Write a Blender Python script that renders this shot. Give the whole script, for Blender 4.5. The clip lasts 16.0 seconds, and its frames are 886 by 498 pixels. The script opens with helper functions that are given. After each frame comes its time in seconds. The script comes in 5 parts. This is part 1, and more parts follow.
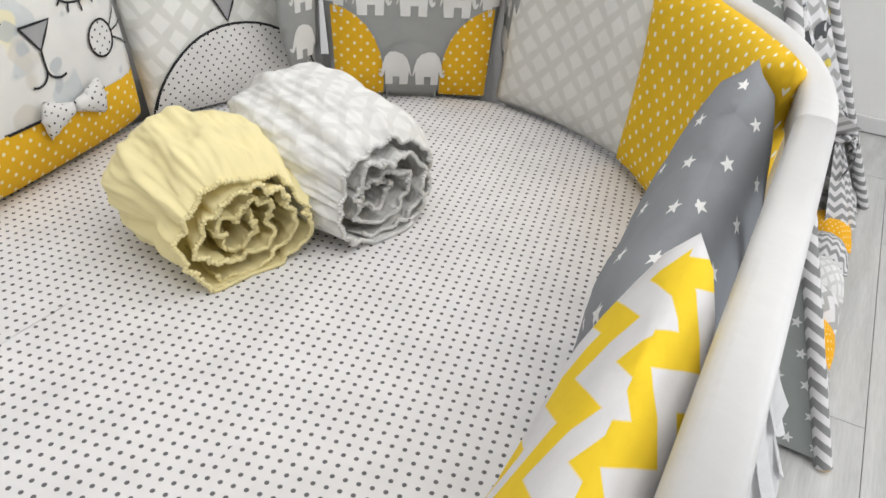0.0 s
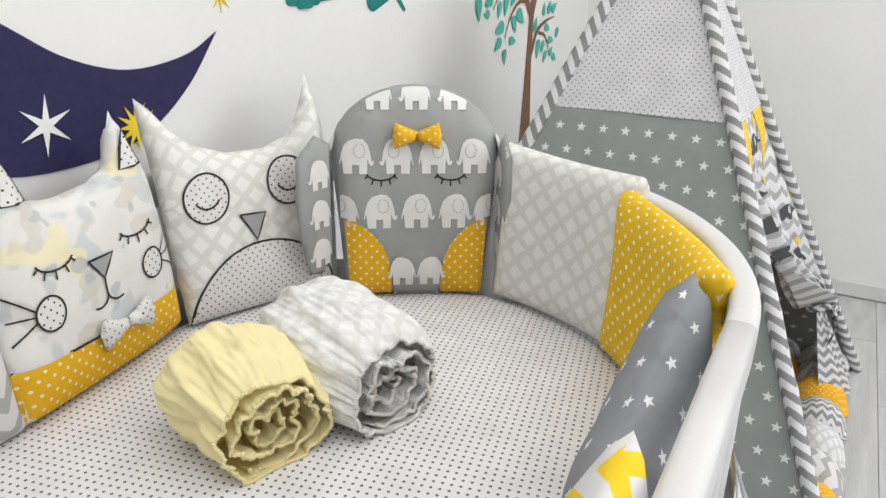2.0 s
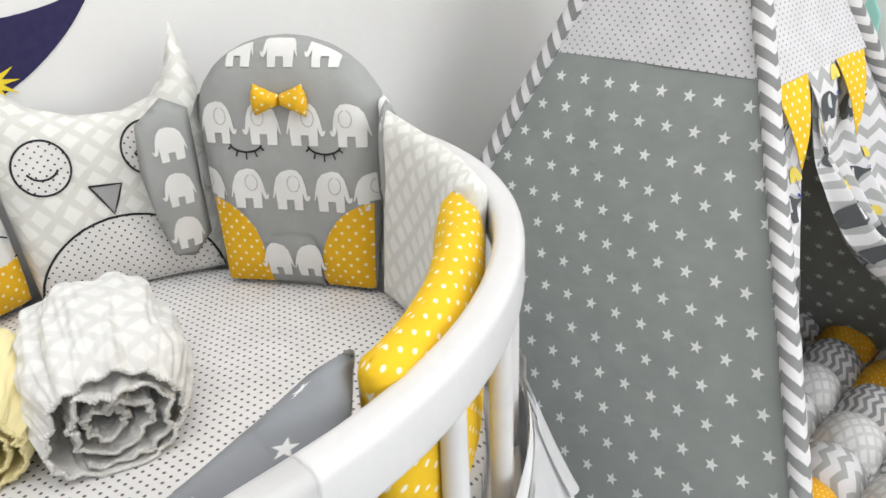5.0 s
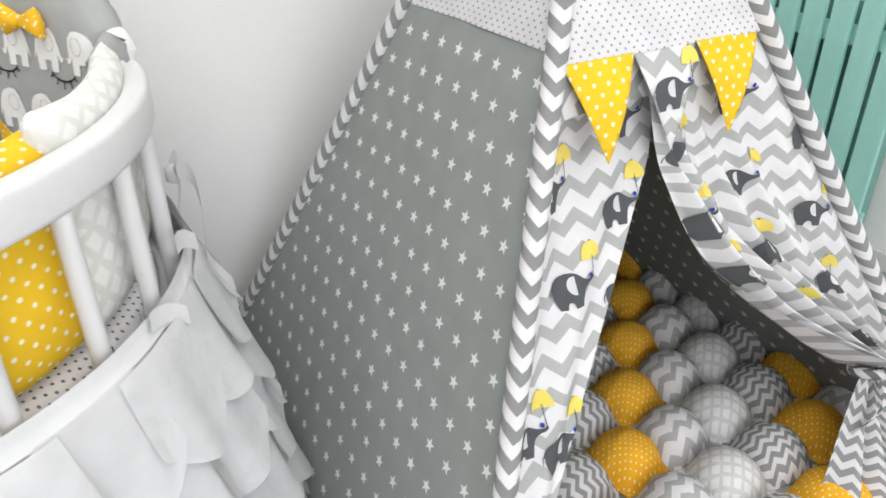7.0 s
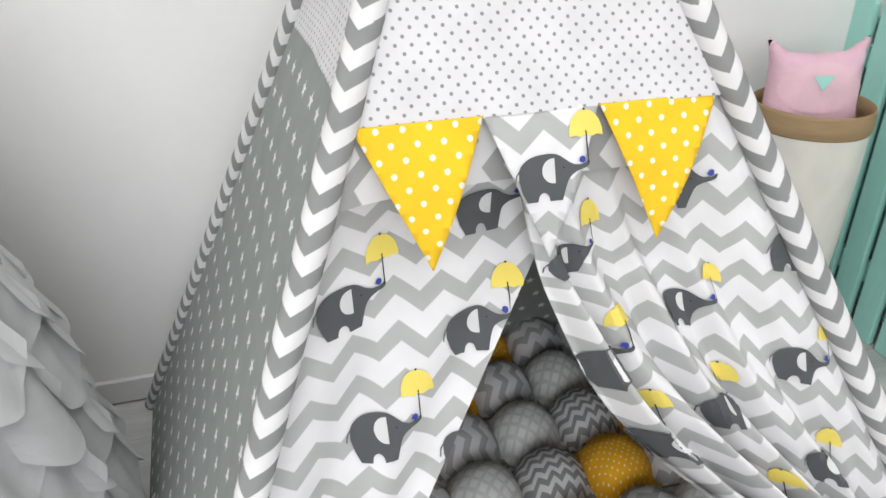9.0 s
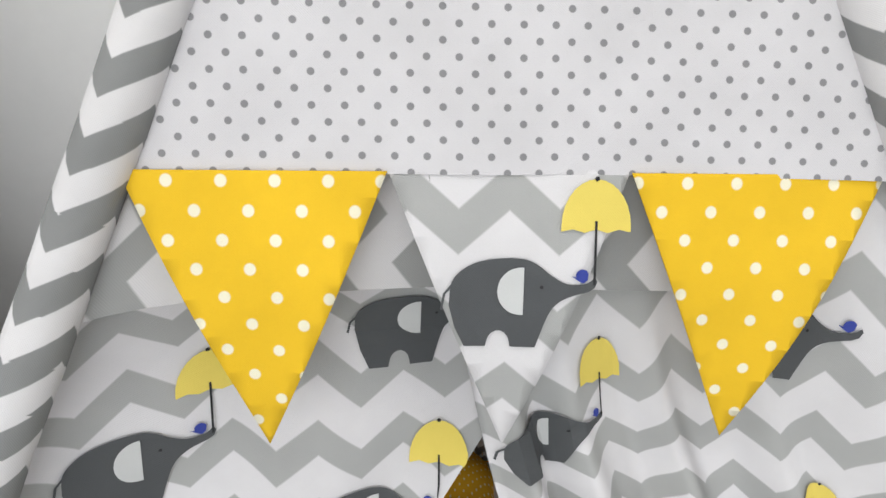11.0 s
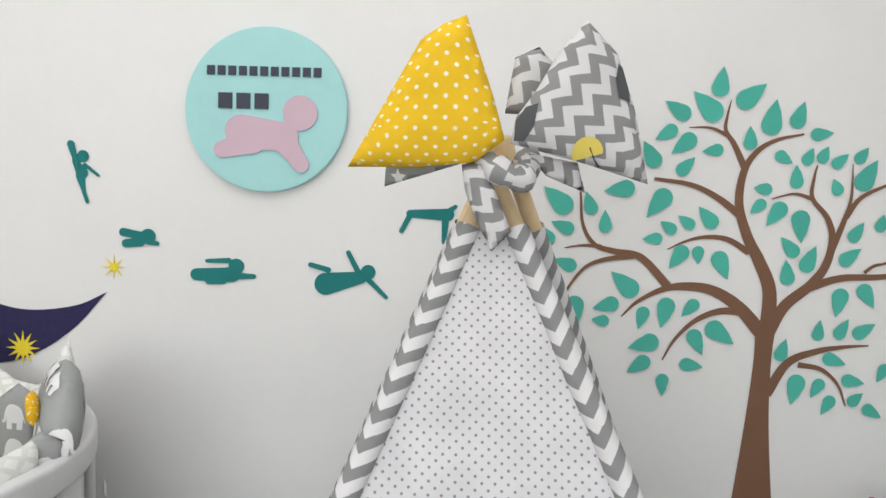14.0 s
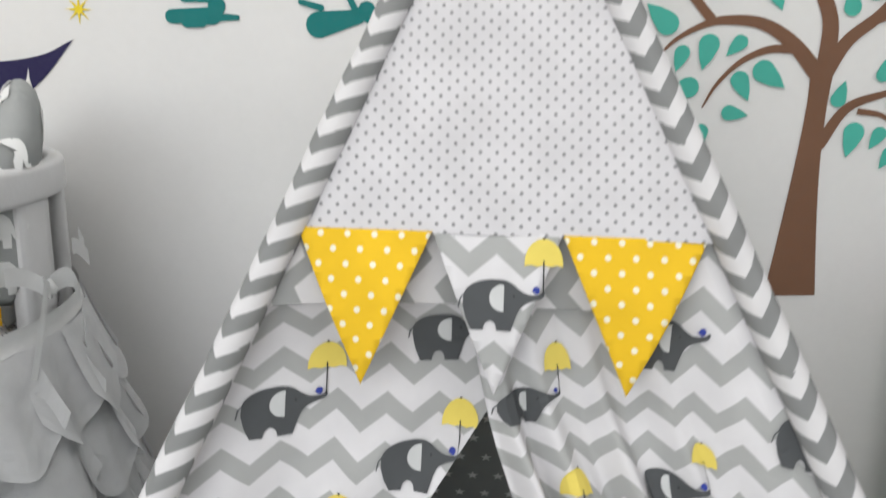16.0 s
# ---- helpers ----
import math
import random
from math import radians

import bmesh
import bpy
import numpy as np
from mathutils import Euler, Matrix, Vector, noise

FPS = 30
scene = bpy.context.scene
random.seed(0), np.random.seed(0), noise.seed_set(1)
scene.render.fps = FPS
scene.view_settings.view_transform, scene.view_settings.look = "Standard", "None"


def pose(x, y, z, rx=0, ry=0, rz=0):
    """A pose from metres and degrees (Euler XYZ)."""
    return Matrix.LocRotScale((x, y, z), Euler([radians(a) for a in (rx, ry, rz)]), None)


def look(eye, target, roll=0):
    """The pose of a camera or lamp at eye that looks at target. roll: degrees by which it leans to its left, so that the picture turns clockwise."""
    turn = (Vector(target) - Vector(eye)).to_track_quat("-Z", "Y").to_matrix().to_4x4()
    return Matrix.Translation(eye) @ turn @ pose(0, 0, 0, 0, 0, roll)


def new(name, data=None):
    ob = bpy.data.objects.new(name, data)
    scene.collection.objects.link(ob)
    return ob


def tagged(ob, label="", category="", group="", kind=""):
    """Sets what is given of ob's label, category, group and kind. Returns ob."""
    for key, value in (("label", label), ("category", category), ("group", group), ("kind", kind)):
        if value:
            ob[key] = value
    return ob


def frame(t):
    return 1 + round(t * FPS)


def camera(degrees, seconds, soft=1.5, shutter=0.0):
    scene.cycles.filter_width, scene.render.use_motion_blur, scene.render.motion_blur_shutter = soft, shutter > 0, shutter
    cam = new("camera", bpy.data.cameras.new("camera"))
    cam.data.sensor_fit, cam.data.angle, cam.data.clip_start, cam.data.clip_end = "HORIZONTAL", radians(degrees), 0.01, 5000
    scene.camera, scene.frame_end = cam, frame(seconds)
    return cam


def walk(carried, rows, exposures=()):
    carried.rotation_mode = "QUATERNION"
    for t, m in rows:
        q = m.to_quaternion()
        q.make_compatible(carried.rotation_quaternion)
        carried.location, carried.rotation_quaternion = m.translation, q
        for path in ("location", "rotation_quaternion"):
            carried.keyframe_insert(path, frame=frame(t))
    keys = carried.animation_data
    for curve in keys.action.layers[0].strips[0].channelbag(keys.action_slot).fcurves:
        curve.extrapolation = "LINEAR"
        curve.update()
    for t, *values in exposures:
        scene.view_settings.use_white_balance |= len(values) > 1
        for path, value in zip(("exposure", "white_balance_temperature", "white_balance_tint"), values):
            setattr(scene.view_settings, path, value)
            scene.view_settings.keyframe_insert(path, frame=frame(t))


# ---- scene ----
cam = camera(62.1, 16.0, shutter=0.25)
PATH = [
    (0, (-0.1701, 0.0144, 1.0359), (1.1637, 0.6858, 0.0297), 3.7),
    (0.5, (-0.1818, 0.0162, 1.0503), (1.2033, 0.6993, 0.1251), 3.6),
    (1, (-0.2007, -0.0018, 1.0710), (1.2348, 0.7407, 0.2790), 1.7),
    (1.5, (-0.2367, -0.0198, 1.1088), (1.2240, 0.7551, 0.3960), 1.8),
    (2, (-0.2511, -0.0405, 1.1250), (1.2294, 0.7560, 0.4824), 0.8),
    (2.5, (-0.1962, -0.0720, 1.1340), (1.2339, 0.7893, 0.4608), -0.2),
    (3, (-0.1008, -0.1350, 1.1394), (1.2564, 0.8226, 0.4446), 0.0),
    (3.5, (-0.0018, -0.2124, 1.1322), (1.2861, 0.8181, 0.4122), 0.6),
    (4, (0.0774, -0.2529, 1.1268), (1.3203, 0.8064, 0.3699), 0.3),
    (4.2, (0.1017, -0.2529, 1.1268), (1.3176, 0.8181, 0.3438), -0.5),
    (6.3, (0.5580, -0.4788, 1.0971), (1.4121, 0.9018, 0.3204), 0.5),
    (6.5, (0.6066, -0.5247, 1.0998), (1.4130, 0.8640, 0.2871), 1.4),
    (7, (0.7191, -0.5733, 1.0899), (1.5138, 0.7713, 0.1962), -0.3),
    (7.5, (0.8685, -0.5706, 1.0890), (1.6434, 0.7893, 0.2007), 0.1),
    (8, (1.0026, -0.5598, 1.1241), (1.7244, 0.8559, 0.2781), -0.4),
    (8.2, (1.0485, -0.5490, 1.1106), (1.7226, 0.8910, 0.2673), -0.9),
    (10.5, (1.4265, -0.2385, 0.9810), (1.5525, 1.3140, 0.0792), 2.8),
    (11, (1.4355, -0.1782, 0.9693), (1.5741, 1.3788, 0.0774), 2.5),
    (11.5, (1.4445, -0.1827, 1.0278), (1.5606, 1.4274, 0.2313), 1.0),
    (12, (1.4625, -0.2682, 1.0944), (1.5354, 1.4391, 0.5283), 1.4),
    (12.5, (1.4760, -0.3771, 1.1529), (1.5201, 1.3797, 0.7650), 1.2),
    (13, (1.4697, -0.4842, 1.2051), (1.4868, 1.2996, 0.9657), 1.1),
    (13.5, (1.4544, -0.5634, 1.2492), (1.4274, 1.2303, 1.0998), 1.4),
    (14, (1.4688, -0.6372, 1.2537), (1.4022, 1.1565, 1.1214), 1.9),
    (14.5, (1.4751, -0.6786, 1.2402), (1.3878, 1.1070, 1.0305), 1.8),
    (15, (1.4895, -0.6615, 1.2141), (1.4121, 1.1115, 0.9153), 1.9),
    (15.5, (1.4931, -0.6084, 1.1313), (1.4121, 1.1556, 0.7794), 2.4),
    (16, (1.4796, -0.5076, 0.9621), (1.3887, 1.2447, 0.5598), 1.4),
]
EXPOSURES = [(0.0, 0.0), (2.5, 0.05), (4.2, 0.12), (6.6, 0.22), (7.4, 0.27), (8.2, 0.27), (10.4, -0.04), (12.0, -0.20), (14.0, -0.22), (15.5, -0.2), (16.0, -0.14)]
walk(cam, [(t, look(eye, target, roll)) for t, eye, target, roll in PATH], EXPOSURES)

# ---- light: daylight from an unseen window added behind the camera, an added white ceiling lamp ----
world = bpy.data.worlds.new("sky")
scene.world = world
world.use_nodes = True
sky = world.node_tree.nodes.new("ShaderNodeTexSky")
sky.sky_type, sky.sun_disc = "NISHITA", False
sky.sun_elevation, sky.sun_rotation = radians(35), radians(200)
world.node_tree.links.new(sky.outputs[0], world.node_tree.nodes["Background"].inputs[0])
world.node_tree.nodes["Background"].inputs[1].default_value = 0.1


def area(name, m, sx, sy, watts, colour):
    data = bpy.data.lights.new(name, "AREA")
    data.shape, data.size, data.size_y, data.energy, data.color = "RECTANGLE", sx, sy, watts, colour
    ob = new(name, data)
    ob.matrix_world = m
    return ob


area("added_window_daylight", look((0.7, -2.58, 1.5), (0.9, 0.5, 0.9)), 2.2, 1.4, 35, (0.95, 0.98, 1.0))
# broad overhead fill, added for even light from above
area("added_overhead_glow", look((0.7, -0.62, 2.53), (0.7, -0.62, 0)), 3.0, 2.5, 38, (1.0, 0.985, 0.965))


# ---- materials ----
def mix_colour(nt, fac, a, b):
    n = nt.nodes.new("ShaderNodeMix")
    n.data_type = "RGBA"
    for k, v in ((0, fac), (6, a), (7, b)):
        if hasattr(v, "is_linked"):
            nt.links.new(v, n.inputs[k])
        else:
            n.inputs[k].default_value = v if k == 0 else (*v, 1)
    return n.outputs[2]


def calc(nt, op, *args):
    n = nt.nodes.new("ShaderNodeMath")
    n.operation = op
    for k, v in enumerate(args):
        if hasattr(v, "is_linked"):
            nt.links.new(v, n.inputs[k])
        else:
            n.inputs[k].default_value = v
    return n.outputs[0]


def noise_tex(nt, vec, scale, detail=3.0):
    n = nt.nodes.new("ShaderNodeTexNoise")
    n.inputs["Scale"].default_value, n.inputs["Detail"].default_value = scale, detail
    if vec is not None:
        nt.links.new(vec, n.inputs["Vector"])
    return n.outputs[0]


def spread(nt, v, a, b, c=0.0, d=1.0):
    n = nt.nodes.new("ShaderNodeMapRange")
    nt.links.new(v, n.inputs[0])
    for k, x in enumerate((a, b, c, d)):
        n.inputs[k + 1].default_value = x
    return n.outputs[0]


def start(name):
    m = bpy.data.materials.new(name)
    m.use_nodes = True
    nt = m.node_tree
    co = nt.nodes.new("ShaderNodeTexCoord")
    return m, nt, nt.nodes["Principled BSDF"], co


def lattice_cell(nt, u, v, sx, sy):
    """Local coordinates in a staggered lattice of cells sx by sy."""
    row = calc(nt, "FLOOR", calc(nt, "DIVIDE", v, sy))
    odd = calc(nt, "MULTIPLY", calc(nt, "FLOORED_MODULO", row, 2.0), 0.5)
    fx = calc(nt, "FRACT", calc(nt, "ADD", calc(nt, "DIVIDE", u, sx), odd))
    fy = calc(nt, "FRACT", calc(nt, "DIVIDE", v, sy))
    return calc(nt, "MULTIPLY", calc(nt, "SUBTRACT", fx, 0.5), sx), calc(nt, "MULTIPLY", calc(nt, "SUBTRACT", fy, 0.5), sy)


def dots(sx, sy, r):
    def f(nt, u, v):
        x, y = lattice_cell(nt, u, v, sx, sy)
        d = calc(nt, "SQRT", calc(nt, "ADD", calc(nt, "MULTIPLY", x, x), calc(nt, "MULTIPLY", y, y)))
        return spread(nt, d, r * 0.85, r * 1.12, 1.0, 0.0)
    return f


def stars(sx, sy, big, small):
    def f(nt, u, v):
        x, y = lattice_cell(nt, u, v, sx, sy)
        d = calc(nt, "SQRT", calc(nt, "ADD", calc(nt, "MULTIPLY", x, x), calc(nt, "MULTIPLY", y, y)))
        b = math.pi / 5
        ang = calc(nt, "DIVIDE", calc(nt, "ARCTAN2", x, y), 2 * b)
        a = calc(nt, "MULTIPLY", calc(nt, "ABSOLUTE", calc(nt, "SUBTRACT", calc(nt, "FRACT", calc(nt, "ADD", ang, 0.5)), 0.5)), 2 * b)
        low = calc(nt, "ADD", calc(nt, "MULTIPLY", calc(nt, "SINE", a), big), calc(nt, "MULTIPLY", calc(nt, "SINE", calc(nt, "SUBTRACT", b, a)), small))
        edge = calc(nt, "DIVIDE", big * small * math.sin(b), low)
        return spread(nt, calc(nt, "SUBTRACT", d, edge), -0.0006, 0.0006, 1.0, 0.0)
    return f


def chevron(wave, rise, period, share=0.5):
    def f(nt, u, v):
        tri = calc(nt, "MULTIPLY", calc(nt, "ABSOLUTE", calc(nt, "SUBTRACT", calc(nt, "FRACT", calc(nt, "DIVIDE", u, wave)), 0.5)), 2 * rise)
        s = calc(nt, "FRACT", calc(nt, "DIVIDE", calc(nt, "ADD", v, tri), period))
        return spread(nt, calc(nt, "ABSOLUTE", calc(nt, "SUBTRACT", s, 0.5)), share / 2 - 0.015, share / 2 + 0.015, 1.0, 0.0)
    return f


def turned(pattern, degrees):
    """The same print laid slantwise on the cloth."""
    c, q = math.cos(radians(degrees)), math.sin(radians(degrees))

    def f(nt, u, v):
        a = calc(nt, "SUBTRACT", calc(nt, "MULTIPLY", u, c), calc(nt, "MULTIPLY", v, q))
        return pattern(nt, a, calc(nt, "ADD", calc(nt, "MULTIPLY", u, q), calc(nt, "MULTIPLY", v, c)))
    return f


def trellis(p, w):
    def f(nt, u, v):
        out = []
        for sign in (1, -1):
            s = calc(nt, "DIVIDE", calc(nt, "ADD", u, calc(nt, "MULTIPLY", v, float(sign))), p)
            t = calc(nt, "ABSOLUTE", calc(nt, "SUBTRACT", calc(nt, "FRACT", s), 0.5))
            wob = calc(nt, "MULTIPLY", calc(nt, "SINE", calc(nt, "MULTIPLY", calc(nt, "SUBTRACT", u, calc(nt, "MULTIPLY", v, float(sign))), 2 * math.pi / p)), 0.018)
            out.append(spread(nt, calc(nt, "ADD", t, wob), 0.5 - w - 0.04, 0.5 - w + 0.04))
        return calc(nt, "MAXIMUM", *out)
    return f


def teeth(wave, period):
    """Bold jagged triangles in rows."""
    def f(nt, u, v):
        saw = calc(nt, "ABSOLUTE", calc(nt, "SUBTRACT", calc(nt, "FRACT", calc(nt, "DIVIDE", u, wave)), 0.5))
        s = calc(nt, "FRACT", calc(nt, "ADD", calc(nt, "DIVIDE", v, period), calc(nt, "MULTIPLY", saw, 1.15)))
        return spread(nt, calc(nt, "ABSOLUTE", calc(nt, "SUBTRACT", s, 0.5)), 0.235, 0.265, 1.0, 0.0)
    return f


def cloth(name, ground, print_colour=None, pattern=None, rough=0.9, blotches=(), weave=0.25, crease=0.35, thin=0.0):
    m, nt, bsdf, co = start(name)
    sep = nt.nodes.new("ShaderNodeSeparateXYZ")
    nt.links.new(co.outputs["UV"], sep.inputs[0])
    u, v = sep.outputs[0], sep.outputs[1]
    col = mix_colour(nt, 0.0, ground, ground)
    for k, (c, scale, cut) in enumerate(blotches):
        shift = nt.nodes.new("ShaderNodeVectorMath")
        shift.inputs[1].default_value = (0.37 * k + 0.1, 0.21 * k, 0)
        nt.links.new(co.outputs["UV"], shift.inputs[0])
        col = mix_colour(nt, spread(nt, noise_tex(nt, shift.outputs[0], scale, 1.2), cut, cut + 0.035, 0, 0.75), col, c)
    if pattern:
        col = mix_colour(nt, pattern(nt, u, v), col, print_colour)
    tone = spread(nt, noise_tex(nt, co.outputs["UV"], 18, 4), 0.3, 0.7, 0.93, 1.04)
    hsv = nt.nodes.new("ShaderNodeHueSaturation")
    nt.links.new(tone, hsv.inputs["Value"])
    nt.links.new(col, hsv.inputs["Color"])
    nt.links.new(hsv.outputs[0], bsdf.inputs["Base Color"])
    bsdf.inputs["Roughness"].default_value = rough
    bsdf.inputs["Specular IOR Level"].default_value = 0.2
    threads = calc(nt, "MULTIPLY", calc(nt, "SINE", calc(nt, "MULTIPLY", u, 5200.0)), calc(nt, "SINE", calc(nt, "MULTIPLY", v, 5200.0)))
    height = calc(nt, "ADD", calc(nt, "MULTIPLY", threads, 0.00008 * weave / 0.25), calc(nt, "MULTIPLY", noise_tex(nt, co.outputs["UV"], 22, 3), 0.004 * crease / 0.35))
    bump = nt.nodes.new("ShaderNodeBump")
    bump.inputs["Strength"].default_value, bump.inputs["Distance"].default_value = 0.6, 1.0
    nt.links.new(height, bump.inputs["Height"])
    nt.links.new(bump.outputs[0], bsdf.inputs["Normal"])
    if thin:
        through_cloth = nt.nodes.new("ShaderNodeBsdfTranslucent")
        nt.links.new(hsv.outputs[0], through_cloth.inputs["Color"])
        both = nt.nodes.new("ShaderNodeMixShader")
        both.inputs[0].default_value = thin
        nt.links.new(bsdf.outputs[0], both.inputs[1])
        nt.links.new(through_cloth.outputs[0], both.inputs[2])
        nt.links.new(both.outputs[0], nt.nodes["Material Output"].inputs["Surface"])
    return m


def solid(name, colour, rough=0.5, metal=0.0, bump=0.0, scale=30.0, vary=0.06, stretch=(1, 1, 1), by_piece=0.0):
    m, nt, bsdf, co = start(name)
    mp = nt.nodes.new("ShaderNodeMapping")
    mp.inputs["Scale"].default_value = stretch
    nt.links.new(co.outputs["Object"], mp.inputs[0])
    big, fine = noise_tex(nt, mp.outputs[0], scale, 4), noise_tex(nt, mp.outputs[0], scale * 9, 3)
    tone = calc(nt, "ADD", spread(nt, big, 0.3, 0.7, 1 - vary, 1 + vary), spread(nt, fine, 0.3, 0.7, -vary / 2, vary / 2))
    if by_piece:
        info = nt.nodes.new("ShaderNodeObjectInfo")
        tone = calc(nt, "ADD", tone, spread(nt, info.outputs["Random"], 0, 1, -by_piece, by_piece))
    hsv = nt.nodes.new("ShaderNodeHueSaturation")
    hsv.inputs["Color"].default_value = (*colour, 1)
    nt.links.new(tone, hsv.inputs["Value"])
    nt.links.new(hsv.outputs[0], bsdf.inputs["Base Color"])
    nt.links.new(spread(nt, fine, 0.3, 0.7, rough * 0.9, min(1, rough * 1.1)), bsdf.inputs["Roughness"])
    bsdf.inputs["Metallic"].default_value = metal
    if bump:
        b = nt.nodes.new("ShaderNodeBump")
        b.inputs["Strength"].default_value, b.inputs["Distance"].default_value = 0.5, bump
        nt.links.new(fine, b.inputs["Height"])
        nt.links.new(b.outputs[0], bsdf.inputs["Normal"])
    return m


WHITE, GREY = (0.665, 0.655, 0.665), (0.27, 0.29, 0.282)
YELLOW = (0.80, 0.50, 0.025)
M_PEA = cloth("white cotton with small grey dots", (0.79, 0.78, 0.79), (0.14, 0.14, 0.15), dots(0.0145, 0.0073, 0.0019))
M_PEA_DARK = cloth("white cotton with black dots", (0.73, 0.72, 0.71), (0.03, 0.03, 0.04), dots(0.0135, 0.0068, 0.0014))
M_PEA_TENT = cloth("white tent cotton with grey dots", (0.625, 0.615, 0.635), (0.25, 0.25, 0.26), dots(0.0152, 0.0076, 0.0018))
M_YELLOW = cloth("mustard cotton with white dots", YELLOW, (0.85, 0.80, 0.62), dots(0.0245, 0.0128, 0.0028))
M_YELLOW_SMALL = cloth("mustard cotton with small white dots", (0.78, 0.44, 0.022), (0.86, 0.76, 0.46), dots(0.019, 0.0095, 0.0022))
M_PUFF_YELLOW = cloth("mustard puff cotton with tiny dots", (0.82, 0.41, 0.022), (0.85, 0.72, 0.40), dots(0.019, 0.0095, 0.0021))
M_STAR = cloth("grey cotton with white stars", GREY, (0.72, 0.73, 0.73), stars(0.0485, 0.0525, 0.0112, 0.0046))
M_STAR_BIG = cloth("grey cushion cotton with white stars", (0.25, 0.26, 0.28), (0.78, 0.78, 0.78), stars(0.066, 0.052, 0.0098, 0.0041))
M_ZIG = cloth("white cotton with light grey zigzag", (0.70, 0.69, 0.705), (0.405, 0.41, 0.405), chevron(0.049, 0.020, 0.047, 0.44))
M_ZIG_SIDE = cloth("white cotton with upright grey zigzag", WHITE, (0.33, 0.335, 0.33), turned(chevron(0.049, 0.020, 0.047, 0.46), 90))
M_ZIG_BOW = cloth("bow cotton with grey zigzag", WHITE, (0.27, 0.27, 0.27), turned(chevron(0.034, 0.019, 0.036), -52))
M_ZIG_DARK = cloth("white cotton with dark grey zigzag", WHITE, (0.15, 0.155, 0.16), chevron(0.034, 0.014, 0.026))
# cloth of the dark puffs; on the curtain tail its greyer print stands for shade
M_ZIG_PUFF_AND_SHADE = cloth("grey zigzag cotton of puffs and shaded tail", WHITE, (0.27, 0.275, 0.28), chevron(0.034, 0.014, 0.026))
M_SLEEVE = cloth("pole sleeve cotton with grey chevrons", WHITE, (0.235, 0.24, 0.24), chevron(0.053, 0.024, 0.036))
M_TRELLIS = cloth("white cotton with beige trellis", (0.80, 0.80, 0.775), (0.685, 0.685, 0.65), trellis(0.042, 0.17))
M_TRELLIS_PALE = cloth("pale grey trellis cotton", (0.72, 0.72, 0.715), (0.58, 0.58, 0.575), trellis(0.036, 0.16))
M_TEETH = cloth("white cotton with yellow triangles", WHITE, (0.80, 0.56, 0.03), teeth(0.064, 0.074))
M_GREY = cloth("plain grey cotton", (0.345, 0.355, 0.35))
M_CAT = cloth("white cotton with pastel shapes", (0.74, 0.73, 0.71), None, None, blotches=(((0.55, 0.59, 0.61), 17, 0.56), ((0.84, 0.76, 0.48), 13, 0.62), ((0.64, 0.60, 0.54), 19, 0.59), ((0.46, 0.50, 0.53), 24, 0.64)))
M_SHEET_YELLOW = cloth("pale yellow cotton sheet", (0.98, 0.875, 0.50), crease=0.45, thin=0.14)
M_SHEET_TRELLIS = cloth("rolled pale trellis sheet", (0.86, 0.86, 0.85), (0.76, 0.76, 0.75), trellis(0.036, 0.17), crease=0.45, thin=0.06)
M_VEIL = cloth("white skirt fabric", (0.77, 0.77, 0.78), crease=0.5, rough=0.8, thin=0.3)
M_RIBBON = cloth("white cotton ribbon", (0.72, 0.72, 0.72))
M_BLACK = solid("black stitching", (0.015, 0.015, 0.018), 0.8)
M_PRINT_WHITE = cloth("white printed elephant", (0.74, 0.74, 0.73))
M_PRINT_LINE = solid("grey printed outline", (0.42, 0.42, 0.42), 0.8)
M_PRINT_DARK = cloth("dark grey printed elephant", (0.09, 0.095, 0.10))
M_PRINT_EAR = cloth("pale printed ear", (0.60, 0.61, 0.61))
M_PRINT_YELLOW = cloth("printed yellow umbrella", (0.78, 0.63, 0.14))
M_PRINT_BLUE = solid("printed blue bird", (0.03, 0.05, 0.30), 0.8)
M_BEAK = cloth("grey dotted beak felt", (0.36, 0.36, 0.37))
M_PAINT = solid("white lacquered wood", (0.64, 0.635, 0.64), 0.38, bump=0.0004, scale=12, vary=0.03)
M_WOOD = solid("pale pine pole", (0.66, 0.50, 0.29), 0.55, bump=0.0006, scale=14, vary=0.12, stretch=(1, 1, 0.15))
M_WALL = solid("matt white wall paint", (0.77, 0.763, 0.757), 0.85, bump=0.0006, scale=6, vary=0.018)
M_CEIL = solid("white ceiling paint", (0.87, 0.87, 0.86), 0.9, scale=5, vary=0.02)
M_PLANK = solid("bleached grey wood laminate", (0.48, 0.48, 0.475), 0.45, bump=0.0008, scale=9, vary=0.14, stretch=(0.25, 3, 1), by_piece=0.09)
M_JOINT = solid("grey plank joint", (0.22, 0.22, 0.22), 0.9)
M_TEAL = solid("mint green painted wood", (0.35, 0.67, 0.60), 0.42, bump=0.0005, scale=14, vary=0.05, stretch=(1, 1, 0.3))
# the mint paint again, darkened to hold the shade behind the pickets
M_TEAL_SHADE = solid("mint darkened as gap shade", (0.20, 0.40, 0.36), 0.8)
M_LEAF = solid("teal green vinyl leaf", (0.07, 0.43, 0.345), 0.85, scale=8, vary=0.04, by_piece=0.05)
M_BARK = solid("brown vinyl trunk", (0.19, 0.095, 0.055), 0.85, scale=7, vary=0.07)
M_NAVY = solid("navy vinyl moon", (0.022, 0.018, 0.075), 0.9, scale=8, vary=0.05)
M_SIL = solid("dark teal vinyl silhouette", (0.008, 0.18, 0.175), 0.85, scale=9, vary=0.05)
